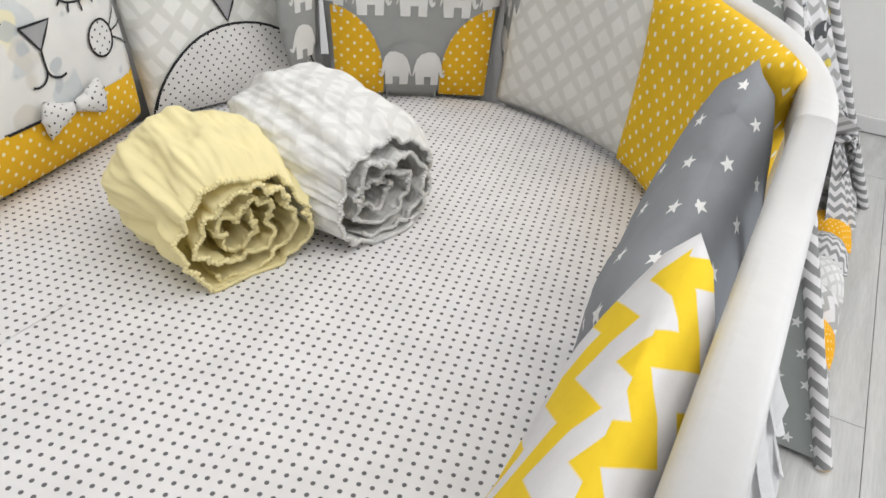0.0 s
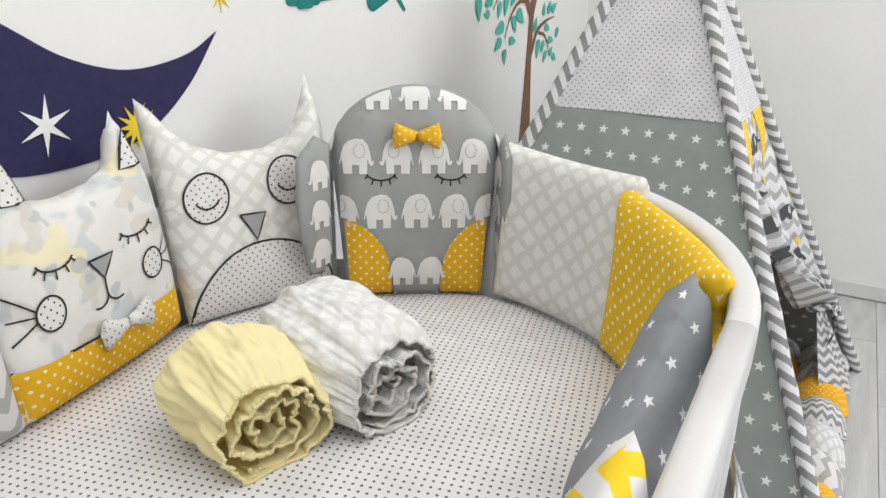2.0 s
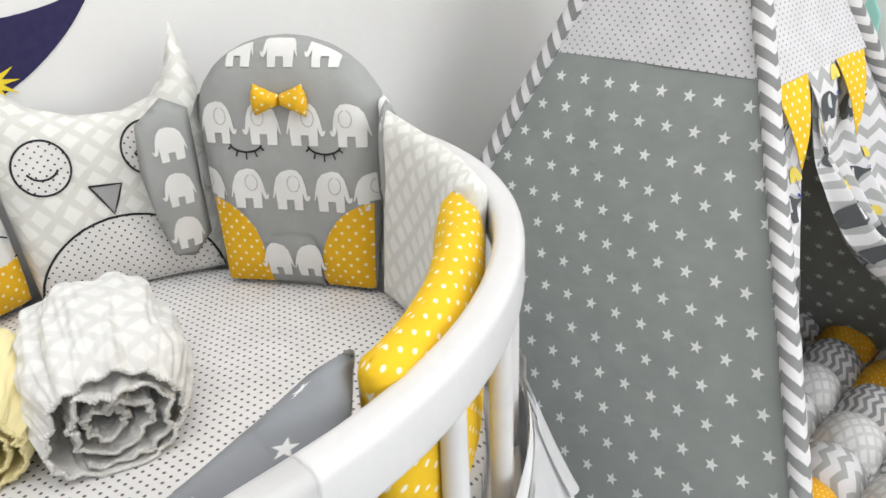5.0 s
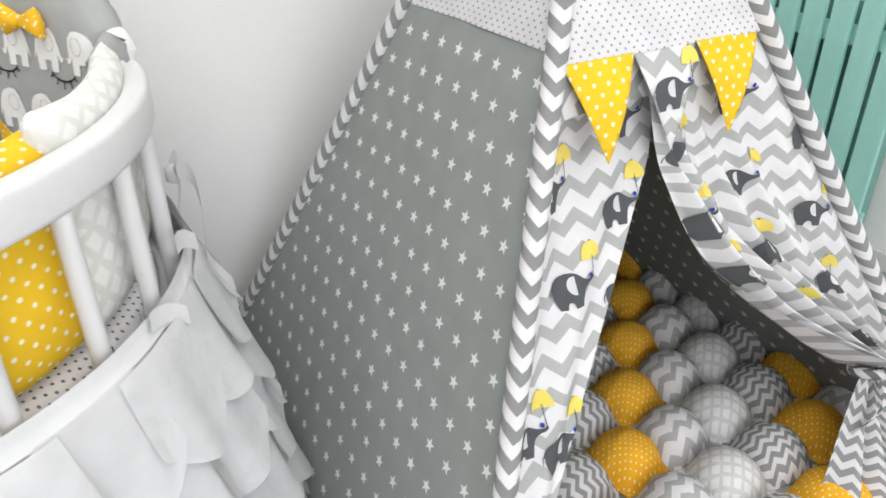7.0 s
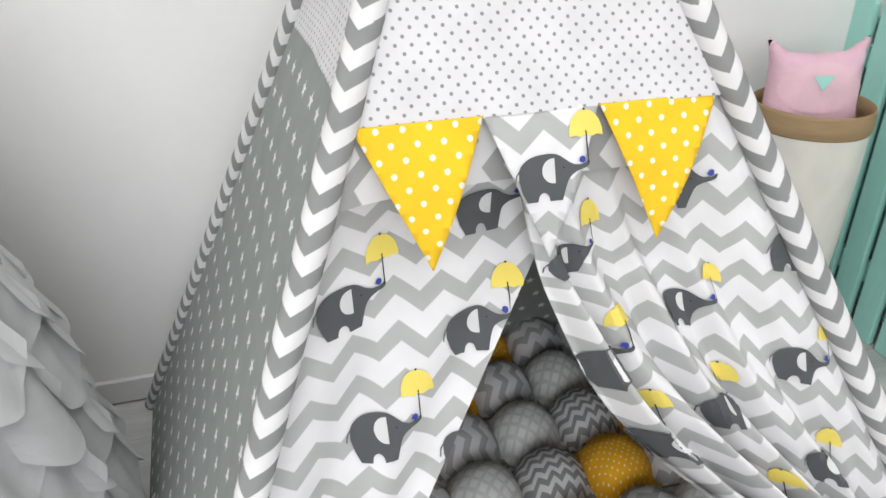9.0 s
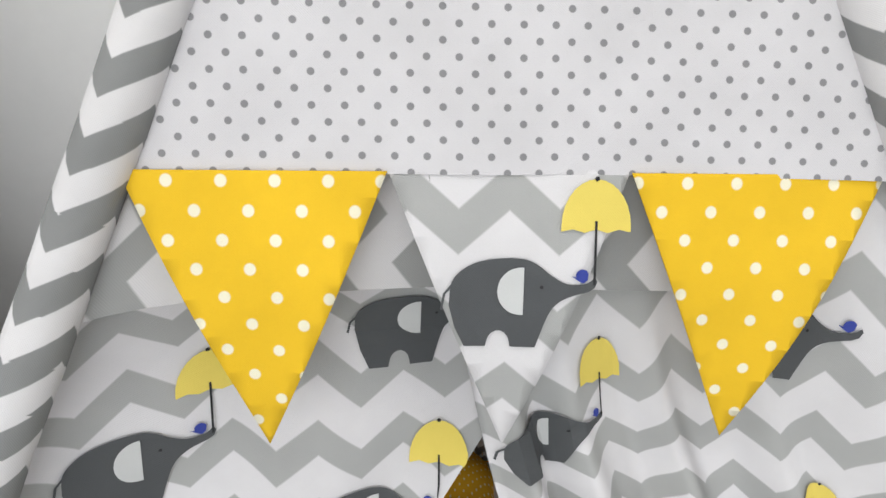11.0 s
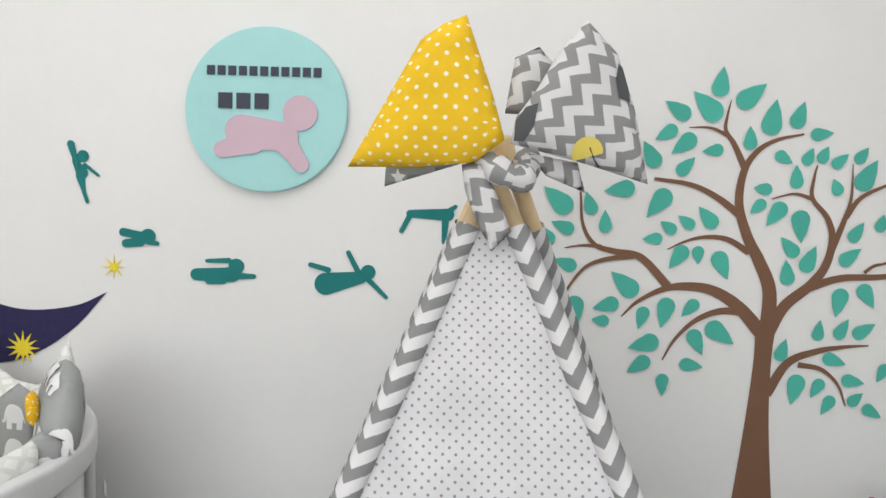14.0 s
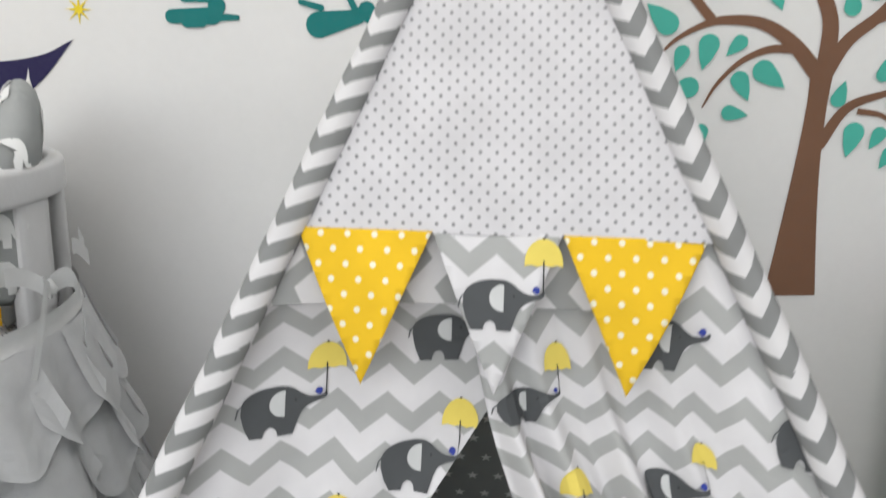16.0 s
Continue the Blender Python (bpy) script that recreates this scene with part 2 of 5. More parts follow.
M_SUN = solid("yellow vinyl star", (0.80, 0.62, 0.03), 0.85, scale=9, vary=0.05)
M_STARW = solid("white vinyl star", (0.82, 0.82, 0.80), 0.5, scale=9, vary=0.03)
M_SIGN = solid("pale aqua painted board", (0.36, 0.66, 0.66), 0.6, scale=8, vary=0.03)
M_SIGN_PINK = solid("dusty pink painted board", (0.58, 0.42, 0.50), 0.6, scale=8, vary=0.03)
M_SIGN_DARK = solid("dark navy raised lettering", (0.02, 0.025, 0.05), 0.5)
M_PINK = cloth("pink plush cotton", (0.74, 0.48, 0.58), (0.78, 0.55, 0.60), dots(0.012, 0.006, 0.0014))
M_PINK_SOFT = cloth("pink pale cotton", (0.74, 0.50, 0.57))
M_BASKET = cloth("cream canvas basket", (0.70, 0.68, 0.62))
M_KRAFT = cloth("brown canvas basket rim", (0.36, 0.25, 0.14))
M_LAMP = solid("lamp diffuser", (0.9, 0.9, 0.88), 0.4)
M_GLASS = solid("window frame white", (0.8, 0.8, 0.8), 0.4)


# ---- building helpers ----
def part(name, bm, material, parent=None, label="", smooth=True):
    me = bpy.data.meshes.new(name)
    bm.to_mesh(me)
    bm.free()
    me.materials.append(material)
    if smooth:
        for p in me.polygons:
            p.use_smooth = True
    ob = new(name, me)
    if parent:
        ob.parent = parent
    if label:
        tagged(ob, label)
    return ob


def thing(name, label, category, group="", kind="", at=(0, 0, 0)):
    ob = new(name)
    ob.empty_display_size = 0.05
    return tagged(ob, label, category, group, kind)


def box_bm(x0, x1, y0, y1, z0, z1, bevel=0.0):
    bm = bmesh.new()
    bmesh.ops.create_cube(bm, size=1, matrix=Matrix.Translation(((x0 + x1) / 2, (y0 + y1) / 2, (z0 + z1) / 2)) @ Matrix.Diagonal((x1 - x0, y1 - y0, z1 - z0, 1)))
    if bevel:
        bmesh.ops.bevel(bm, geom=bm.edges[:], offset=bevel, segments=2, affect="EDGES", profile=0.5)
    return bm


def sheet(nu, nv, fn, uv=None):
    """A grid surface fn(s, t) for s, t from 0 to 1; uv(s, t) in metres."""
    bm = bmesh.new()
    lay = bm.loops.layers.uv.new("uv")
    grid = [[bm.verts.new(fn(i / nu, j / nv)) for j in range(nv + 1)] for i in range(nu + 1)]
    uv = uv or (lambda s, t: (s, t))
    for i in range(nu):
        for j in range(nv):
            q = ((i, j), (i + 1, j), (i + 1, j + 1), (i, j + 1))
            f = bm.faces.new([grid[a][b] for a, b in q])
            for loop, (a, b) in zip(f.loops, q):
                loop[lay].uv = uv(a / nu, b / nv)
    return bm


def gridded(outline, cell):
    """A flat polygon cut into a grid of cells."""
    bm = bmesh.new()
    bm.faces.new([bm.verts.new((x, y, 0)) for x, y in outline])
    xs, ys = [p[0] for p in outline], [p[1] for p in outline]
    for lo, hi, n in ((min(xs), max(xs), (1, 0, 0)), (min(ys), max(ys), (0, 1, 0))):
        k = math.floor(lo / cell) + 1
        while k * cell < hi:
            bmesh.ops.bisect_plane(bm, geom=bm.verts[:] + bm.edges[:] + bm.faces[:], dist=1e-6, plane_co=Vector(n) * (k * cell), plane_no=n)
            k += 1
    bmesh.ops.triangulate(bm, faces=[f for f in bm.faces if len(f.verts) > 4])
    return bm


def mapped(bm, fn, shift=(0, 0), uv=None):
    lay = bm.loops.layers.uv.new("uv")
    for f in bm.faces:
        for loop in f.loops:
            x, y = loop.vert.co.x, loop.vert.co.y
            loop[lay].uv = uv(x, y) if uv else (x + shift[0], y + shift[1])
    for v in bm.verts:
        v.co = fn(v.co.x, v.co.y)
    return bm


def stroke_bm(points, width, fn, taper=None):
    """A drawn line of that width laid on the surface fn(x, y)."""
    bm = bmesh.new()
    pts = [Vector((x, y)) for x, y in points]
    prev = None
    for k, p in enumerate(pts):
        a, b = pts[max(0, k - 1)], pts[min(len(pts) - 1, k + 1)]
        d = (b - a).normalized() if (b - a).length else Vector((1, 0))
        w = width if taper is None else width + (taper - width) * k / (len(pts) - 1)
        n = Vector((-d.y, d.x)) * w / 2
        row = [bm.verts.new(fn(*(p + n))), bm.verts.new(fn(*p)), bm.verts.new(fn(*(p - n)))]
        if prev:
            bm.faces.new((prev[0], row[0], row[1], prev[1]))
            bm.faces.new((prev[1], row[1], row[2], prev[2]))
        prev = row
    return bm


def arc(cx, cy, rx, ry, a0, a1, n):
    return [(cx + rx * math.cos(radians(a0 + (a1 - a0) * k / n)), cy + ry * math.sin(radians(a0 + (a1 - a0) * k / n))) for k in range(n + 1)]


def smooth_line(pts, n=6):
    """Catmull-Rom through the points."""
    P = [Vector(p) for p in pts]
    P = [2 * P[0] - P[1]] + P + [2 * P[-1] - P[-2]]
    out = []
    for k in range(1, len(P) - 2):
        for i in range(n):
            t = i / n
            out.append(0.5 * (2 * P[k] + (P[k + 1] - P[k - 1]) * t + (2 * P[k - 1] - 5 * P[k] + 4 * P[k + 1] - P[k + 2]) * t * t + (3 * P[k] - P[k - 1] - 3 * P[k + 1] + P[k + 2]) * t ** 3))
    return [tuple(p) for p in out] + [tuple(P[-2])]


def tube_bm(points, radius, sides=12, caps=True, uv=False):
    """A round tube along a line of points; radius is a number or one for each point."""
    bm = bmesh.new()
    lay = bm.loops.layers.uv.new("uv")
    pts = [Vector(p) for p in points]
    rings, run, lens = [], 0.0, []
    side = None
    for k, p in enumerate(pts):
        d = (pts[min(k + 1, len(pts) - 1)] - pts[max(k - 1, 0)]).normalized()
        if side is None:
            side = d.orthogonal().normalized()
        side = (side - d * side.dot(d)).normalized()
        up = d.cross(side)
        r = radius[k] if hasattr(radius, "__len__") else radius
        rings.append([bm.verts.new(p + (side * math.cos(2 * math.pi * i / sides) + up * math.sin(2 * math.pi * i / sides)) * r) for i in range(sides)])
        run += (p - pts[k - 1]).length if k else 0
        lens.append((run, r))
    for k in range(len(rings) - 1):
        for i in range(sides):
            j = (i + 1) % sides
            f = bm.faces.new((rings[k][i], rings[k][j], rings[k + 1][j], rings[k + 1][i]))
            w = 2 * math.pi * lens[k][1] / sides
            for loop, q in zip(f.loops, ((i, k), (i + 1, k), (i + 1, k + 1), (i, k + 1))):
                loop[lay].uv = (q[0] * w, lens[q[1]][0])
    if caps:
        bm.faces.new(rings[0][::-1])
        bm.faces.new(rings[-1])
    return bm


class Cushion:
    """A stuffed flat shape that stands on its lower edge: outline in metres, x across, y up; it may lean back and bend round the crib."""

    def __init__(self, outline, thick, foot, right, lean=0.0, bend=0.0, soft=0.07, full=0.5):
        self.outline, self.thick, self.soft, self.bend, self.full = outline, thick, soft, bend, full
        self.foot = Vector(foot)
        self.t = Vector((*right, 0)).normalized()
        n0, z = self.t.cross(Vector((0, 0, 1))), Vector((0, 0, 1))
        a = radians(lean)
        self.up, self.n = z * math.cos(a) - n0 * math.sin(a), n0 * math.cos(a) + z * math.sin(a)
        o = np.array(outline)
        self.a, self.b = o, np.roll(o, -1, axis=0)

    def place(self, x, y, z):
        if self.bend:
            q = x / self.bend
            return self.foot + self.t * (self.bend * math.sin(q)) + self.n * (self.bend * (1 - math.cos(q))) + self.up * y + (self.n * math.cos(q) - self.t * math.sin(q)) * z
        return self.foot + self.t * x + self.up * y + self.n * z

    def puff(self, x, y):
        p = np.array((x, y))
        ab = self.b - self.a
        h = np.clip(((p - self.a) * ab).sum(1) / np.maximum((ab * ab).sum(1), 1e-12), 0, 1)
        d = np.sqrt((((self.a + ab * h[:, None]) - p) ** 2).sum(1).min())
        q = 1 - min(d / self.soft, 1)
        w = noise.noise(Vector((x * 16, y * 16, self.foot.x * 9))) * 0.10 + noise.noise(Vector((x * 45, y * 45, self.foot.y * 9))) * 0.04
        return self.thick / 2 * max(0.0, 1 - q * q) ** self.full * (1 + w)

    def front(self, x, y, off=0.0012):
        return self.place(x, y, self.puff(x, y) + off)

    def body(self, name, material, parent, cell=0.014, back=True, label=""):
        top, half = max(p[1] for p in self.outline), self.thick / 2

        def along(x, y):
            """Cloth runs over the swell of the cushion towards its edges."""
            rest = half - min(half, self.puff(x, y))
            return (x * (1 + 0.10 * rest / half), y + rest * 1.15 * (1 if y > top / 2 else -1))
        bm = mapped(gridded(self.outline, cell), lambda x, y: self.place(x, y, self.puff(x, y)), uv=along)
        if back:
            bk = mapped(gridded([(x, y) for x, y in self.outline], cell), lambda x, y: self.place(x, y, -self.puff(x, y)), uv=lambda x, y: (along(x, y)[0], 2 * (top + half) - along(x, y)[1]))
            bmesh.ops.reverse_faces(bk, faces=bk.faces[:])
            tmp = bpy.data.meshes.new("tmp")
            bk.to_mesh(tmp)
            bk.free()
            bm.from_mesh(tmp)
            bpy.data.meshes.remove(tmp)
            bmesh.ops.remove_doubles(bm, verts=bm.verts[:], dist=0.0002)
        return part(name, bm, material, parent, label)

    def patch(self, name, outline, material, parent, off=0.0014, cell=0.012, label="", shift=(0, 0)):
        return part(name, mapped(gridded(outline, cell), lambda x, y: self.front(x, y, off), shift), material, parent, label)

    def line(self, name, points, width, parent, off=0.0022, material=None):
        return part(name, stroke_bm(points, width, lambda x, y: self.front(x, y, off)), material or M_BLACK, parent)


def rect(w, h, n=6, round_=0.012):
    return [p for cx, cy, a in ((w / 2 - round_, round_, -90), (w / 2 - round_, h - round_, 0), (-w / 2 + round_, h - round_, 90), (-w / 2 + round_, round_, 180)) for p in arc(cx, cy, round_, round_, a, a + 90, 3)]


def shifted(pts, dx, dy, s=1.0, turn=0.0, flip=1):
    c, q = math.cos(radians(turn)), math.sin(radians(turn))
    return [(dx + s * (flip * x * c - y * q), dy + s * (flip * x * q + y * c)) for x, y in pts][::flip]


# ---- the room ----
WALL_Y, WALL_X = 0.905, 2.68
X0, Y0, TOP = -1.6, -2.62, 2.6


def wall(name, *b, label):
    return tagged(part(name, box_bm(*b), M_WALL, smooth=False), label, "wall", kind="structure")


wall("wall_north", X0 - 0.1, WALL_X + 0.1, WALL_Y, WALL_Y + 0.12, 0, TOP, label="matt white wall with vinyl stickers")
wall("wall_east", WALL_X, WALL_X + 0.12, Y0, WALL_Y, 0, TOP, label="plain white wall beside the mint pickets")
wall("wall_west", X0 - 0.12, X0, Y0, WALL_Y, 0, TOP, label="plain white side wall")
# the rear wall has an added window opening
wx0, wx1, wz0, wz1 = -0.4, 1.8, 0.8, 2.2
bm = bmesh.new()
for b in ((X0 - 0.1, wx0, 0, TOP), (wx1, WALL_X + 0.1, 0, TOP), (wx0, wx1, 0, wz0), (wx0, wx1, wz1, TOP)):
    bmesh.ops.create_cube(bm, size=1, matrix=Matrix.Translation(((b[0] + b[1]) / 2, Y0 - 0.1, (b[2] + b[3]) / 2)) @ Matrix.Diagonal((b[1] - b[0], 0.2, b[3] - b[2], 1)))
tagged(part("wall_south", bm, M_WALL, smooth=False), "plain white wall with an added wide window", "wall", kind="structure")
tagged(part("ceiling", box_bm(X0 - 0.1, WALL_X + 0.1, Y0 - 0.1, WALL_Y + 0.1, TOP, TOP + 0.1), M_CEIL, smooth=False), "plain white ceiling", "ceiling", kind="structure")
tagged(part("baseboard_north", box_bm(X0, WALL_X - 0.012, WALL_Y - 0.012, WALL_Y, 0.004, 0.06, 0.003), M_PAINT, smooth=False), "white skirting board along the sticker wall", "baseboard", kind="structure")
tagged(part("baseboard_east", box_bm(WALL_X - 0.012, WALL_X, Y0, WALL_Y, 0.004, 0.06, 0.003), M_PAINT, smooth=False), "white skirting board", "baseboard", kind="structure")
# window out of view, added to account for the soft light from behind
window = tagged(thing("added_window", "unseen wide white window added behind the viewer", "window", kind="structure"), kind="structure")
for k, (a, b, c, d) in enumerate(((wx0, wx1, wz0, wz0 + 0.05), (wx0, wx1, wz1 - 0.05, wz1), (wx0, wx0 + 0.05, wz0 + 0.05, wz1 - 0.05), (wx1 - 0.05, wx1, wz0 + 0.05, wz1 - 0.05), (0.68, 0.72, wz0 + 0.05, wz1 - 0.05))):
    part("window_frame", box_bm(a, b, Y0 - 0.13, Y0 - 0.08, c, d), M_GLASS, window, smooth=False)

# ---- the floor: separate laminate boards over a dark joint bed ----
floor = tagged(part("floor", box_bm(X0 - 0.1, WALL_X + 0.1, Y0 - 0.1, WALL_Y + 0.1, -0.06, -0.008), M_JOINT, smooth=False), "bleached grey wood-look laminate floor", "floor", kind="structure")


def boards():
    wide, long_ = 0.1745, 1.2
    mesh = None
    for r in range(-17, 6):
        y = 0.248 + r * wide
        if y < Y0 - 0.1 or y > WALL_Y:
            continue
        for c in range(-3, 3):
            x = c * long_ + (r * 0.43) % long_
            # boards are cut at the walls
            x, end = max(x, X0), min(x + long_, WALL_X)
            if end - x < 0.02:
                continue
            if mesh is None:
                mesh = part("plank", box_bm(0, long_ - 0.0012, 0, wide - 0.0012, -0.012, 0, 0.0008), M_PLANK, floor, smooth=False)
                ob = mesh
            else:
                ob = new("plank", mesh.data)
                ob.parent = floor
            ob.location, ob.scale = (x, y, 0), ((end - x) / long_, 1, 1)


# unseen panel, an added stand-in for whatever lights the room from above
lamp = thing("added_ceiling_lamp", "unseen flat ceiling panel added for overhead light", "lamp")
part("added_lamp_body", box_bm(-0.82, 2.22, -1.89, 0.65, 2.545, 2.598, 0.01), M_LAMP, lamp)


# ---- stickers on the wall ----
def on_wall(off=0.0015):
    return lambda x, z: Vector((x, WALL_Y - off, z))


def flat_wall(name, outline, material, parent, off=0.0015, thick=0.0008, label=""):
    bm = bmesh.new()
    f = bm.faces.new([bm.verts.new((x, WALL_Y - off, z)) for x, z in outline])
    bm.normal_update()
    if f.normal.y > 0:
        bmesh.ops.reverse_faces(bm, faces=[f])
    ext = bmesh.ops.extrude_face_region(bm, geom=[f])
    for v in (g for g in ext["geom"] if isinstance(g, bmesh.types.BMVert)):
        v.co.y -= thick
    bmesh.ops.recalc_face_normals(bm, faces=bm.faces[:])
    bmesh.ops.triangulate(bm, faces=[q for q in bm.faces if len(q.verts) > 4])
    return part(name, bm, material, parent, label, smooth=False)


def leaf_outline(tx, tz, rx, rz):
    """A drop with its point at (tx, tz) and its round end about (rx, rz)."""
    tip, c = Vector((tx, tz)), Vector((rx, rz))
    d = (tip - c)
    r = max(0.0125, d.length * 0.40)
    n = Vector((-d.y, d.x)).normalized()
    d = d.normalized()
    pts = [c + (d * math.cos(a) + n * math.sin(a)) * r for a in (radians(x) for x in range(75, 286, 21))]
    mid1, mid2 = c.lerp(tip, 0.55) + n * r * 0.62, c.lerp(tip, 0.55) - n * r * 0.62
    return [tuple(p) for p in [tip, mid1] + pts + [mid2]]


tree = thing("tree_wall_sticker", "brown tree wall sticker with teal leaves", "sticker")
flat_wall("trunk", smooth_line([(2.033, 0.568), (2.048, 0.70), (2.060, 0.82), (2.068, 0.93), (2.067, 1.0)], 4) + smooth_line([(2.108, 1.0), (2.104, 0.93), (2.106, 0.82), (2.116, 0.70), (2.130, 0.573)], 4), M_BARK, tree)
BOUGHS = (
    ([(2.091, 0.99), (2.091, 1.077), (2.066, 1.138), (2.04, 1.186), (2.018, 1.254), (2.024, 1.322), (2.049, 1.364), (2.087, 1.388), (2.14, 1.401)], 0.032, 0.004),
    ([(2.025, 1.329), (2.001, 1.376), (1.982, 1.405), (1.984, 1.436), (1.99, 1.466)], 0.014, 0.002),
    ([(1.99, 1.392), (1.952, 1.408), (1.908, 1.408)], 0.009, 0.002),
    ([(2.027, 1.227), (1.974, 1.266), (1.918, 1.291), (1.843, 1.301)], 0.016, 0.007),
    ([(2.045, 1.155), (1.999, 1.181), (1.951, 1.184), (1.911, 1.173), (1.877, 1.156)], 0.014, 0.002),
    ([(2.079, 0.99), (2.028, 1.043), (1.971, 1.075), (1.91, 1.08), (1.869, 1.071), (1.822, 1.045), (1.789, 1.012)], 0.03, 0.003),
    ([(1.882, 1.08), (1.824, 1.137), (1.769, 1.148), (1.727, 1.161), (1.701, 1.202), (1.693, 1.27)], 0.018, 0.004),
    ([(1.741, 1.158), (1.699, 1.158), (1.665, 1.152)], 0.008, 0.002),
    ([(1.81, 1.14), (1.749, 1.13), (1.708, 1.111), (1.676, 1.068), (1.673, 1.05)], 0.012, 0.003),
    ([(2.036, 1.032), (1.988, 1.03), (1.941, 1.008), (1.902, 0.967), (1.879, 0.924)], 0.017, 0.003),
)
BOUGHS_EAST = (
    ([(2.09, 0.98), (2.123, 1.046), (2.174, 1.093), (2.202, 1.136), (2.211, 1.188), (2.198, 1.232), (2.165, 1.272), (2.166, 1.313), (2.171, 1.339)], 0.026, 0.003),
    ([(2.21, 1.164), (2.232, 1.227), (2.243, 1.275), (2.242, 1.344)], 0.015, 0.002),
    ([(2.235, 1.234), (2.262, 1.275), (2.31, 1.301), (2.36, 1.32)], 0.012, 0.003),
    ([(2.169, 1.269), (2.128, 1.279), (2.082, 1.267)], 0.009, 0.002),
    ([(2.168, 1.086), (2.234, 1.109), (2.324, 1.116), (2.40, 1.14)], 0.018, 0.008),
    ([(2.28, 1.122), (2.299, 1.137), (2.323, 1.144), (2.37, 1.17)], 0.008, 0.003),
    ([(2.098, 0.86), (2.138, 0.928), (2.197, 0.955), (2.251, 0.966), (2.3, 0.971)], 0.022, 0.003),
    ([(2.159, 0.925), (2.207, 0.917), (2.243, 0.886), (2.262, 0.841)], 0.012, 0.003),
)
for k, (pts, w0, w1) in enumerate(BOUGHS + BOUGHS_EAST):
    part("branch", stroke_bm(smooth_line(pts, 7), w0, on_wall(0.0022 + 0.00004 * k), w1), M_BARK, tree, smooth=False)
LEAVES_CROWN = ((1.971, 1.533, 1.966, 1.489), (1.913, 1.481, 1.953, 1.442), (2.059, 1.5, 2.019, 1.467), (1.857, 1.46, 1.893, 1.437), (1.84, 1.381, 1.871, 1.4), (1.874, 1.353, 1.908, 1.381), (2.081, 1.47, 2.073, 1.418), (2.137, 1.467, 2.125, 1.428), (2.199, 1.405, 2.166, 1.401), (2.031, 1.415, 2.033, 1.38), (1.817, 1.378, 1.839, 1.34), (1.923, 1.348, 1.899, 1.322), (1.936, 1.359, 1.967, 1.364))
LEAVES_EAST = ((2.12, 1.341, 2.096, 1.355), (2.16, 1.374, 2.15, 1.35), (2.19, 1.378, 2.18, 1.355), (2.232, 1.364, 2.21, 1.344), (2.27, 1.378, 2.255, 1.356), (2.29, 1.353, 2.266, 1.309), (2.129, 1.339, 2.131, 1.304), (2.205, 1.312, 2.214, 1.291), (2.045, 1.289, 2.07, 1.287), (2.04, 1.236, 2.061, 1.255), (2.075, 1.211, 2.1, 1.246), (2.148, 1.179, 2.144, 1.227), (2.107, 1.19, 2.132, 1.162), (2.179, 1.174, 2.163, 1.135), (2.12, 1.144, 2.125, 1.106), (2.272, 1.226, 2.254, 1.197), (2.27, 1.172, 2.241, 1.148), (2.311, 1.243, 2.306, 1.219), (2.228, 1.028, 2.235, 1.071), (2.304, 1.05, 2.283, 1.084))
LEAVES_WEST = ((1.741, 1.272, 1.786, 1.279), (1.831, 1.221, 1.862, 1.262), (1.617, 1.278, 1.658, 1.242), (1.704, 1.271, 1.716, 1.237), (1.745, 1.234, 1.747, 1.2), (1.635, 1.206, 1.669, 1.193), (1.936, 1.247, 1.963, 1.217), (1.896, 1.227, 1.919, 1.21), (1.86, 1.214, 1.882, 1.199), (1.824, 1.175, 1.853, 1.178), (1.882, 1.116, 1.906, 1.15), (1.941, 1.127, 1.94, 1.153), (2.003, 1.098, 1.985, 1.139), (1.604, 1.198, 1.63, 1.171), (1.642, 1.128, 1.677, 1.116))
LEAVES_LOW = ((1.764, 1.106, 1.803, 1.072), (1.728, 1.027, 1.767, 1.038), (1.727, 1.003, 1.752, 1.002), (1.695, 0.984, 1.691, 1.033), (1.825, 0.987, 1.834, 1.021), (1.872, 0.991, 1.881, 1.037), (1.913, 1.017, 1.936, 1.042), (1.806, 0.946, 1.851, 0.96), (1.806, 0.894, 1.839, 0.917), (1.882, 0.847, 1.881, 0.881), (1.961, 0.938, 1.942, 0.975), (2.024, 0.963, 1.983, 0.992), (1.964, 0.912, 1.929, 0.916))
LEAVES_LOW_EAST = ((2.131, 0.979, 2.122, 0.945), (2.198, 1.021, 2.195, 0.99), (2.255, 1.025, 2.239, 0.995), (2.31, 1.017, 2.279, 0.997), (2.256, 0.929, 2.222, 0.94), (2.149, 0.84, 2.158, 0.886), (2.189, 0.856, 2.204, 0.885), (2.212, 0.821, 2.228, 0.85), (2.297, 0.891, 2.263, 0.896), (2.295, 0.871, 2.276, 0.853), (2.336, 0.82, 2.308, 0.836), (2.321, 0.895, 2.335, 0.922))
for group in (LEAVES_CROWN, LEAVES_EAST, LEAVES_WEST, LEAVES_LOW, LEAVES_LOW_EAST):
    for q in group:
        flat_wall("leaf", leaf_outline(*q), M_LEAF, tree, 0.0035)


def burst(cx, cz, big, small, n, turn=90):
    return [(cx + (big if k % 2 == 0 else small) * math.cos(radians(turn + 180 * k / n)), cz + (big if k % 2 == 0 else small) * math.sin(radians(turn + 180 * k / n))) for k in range(2 * n)]


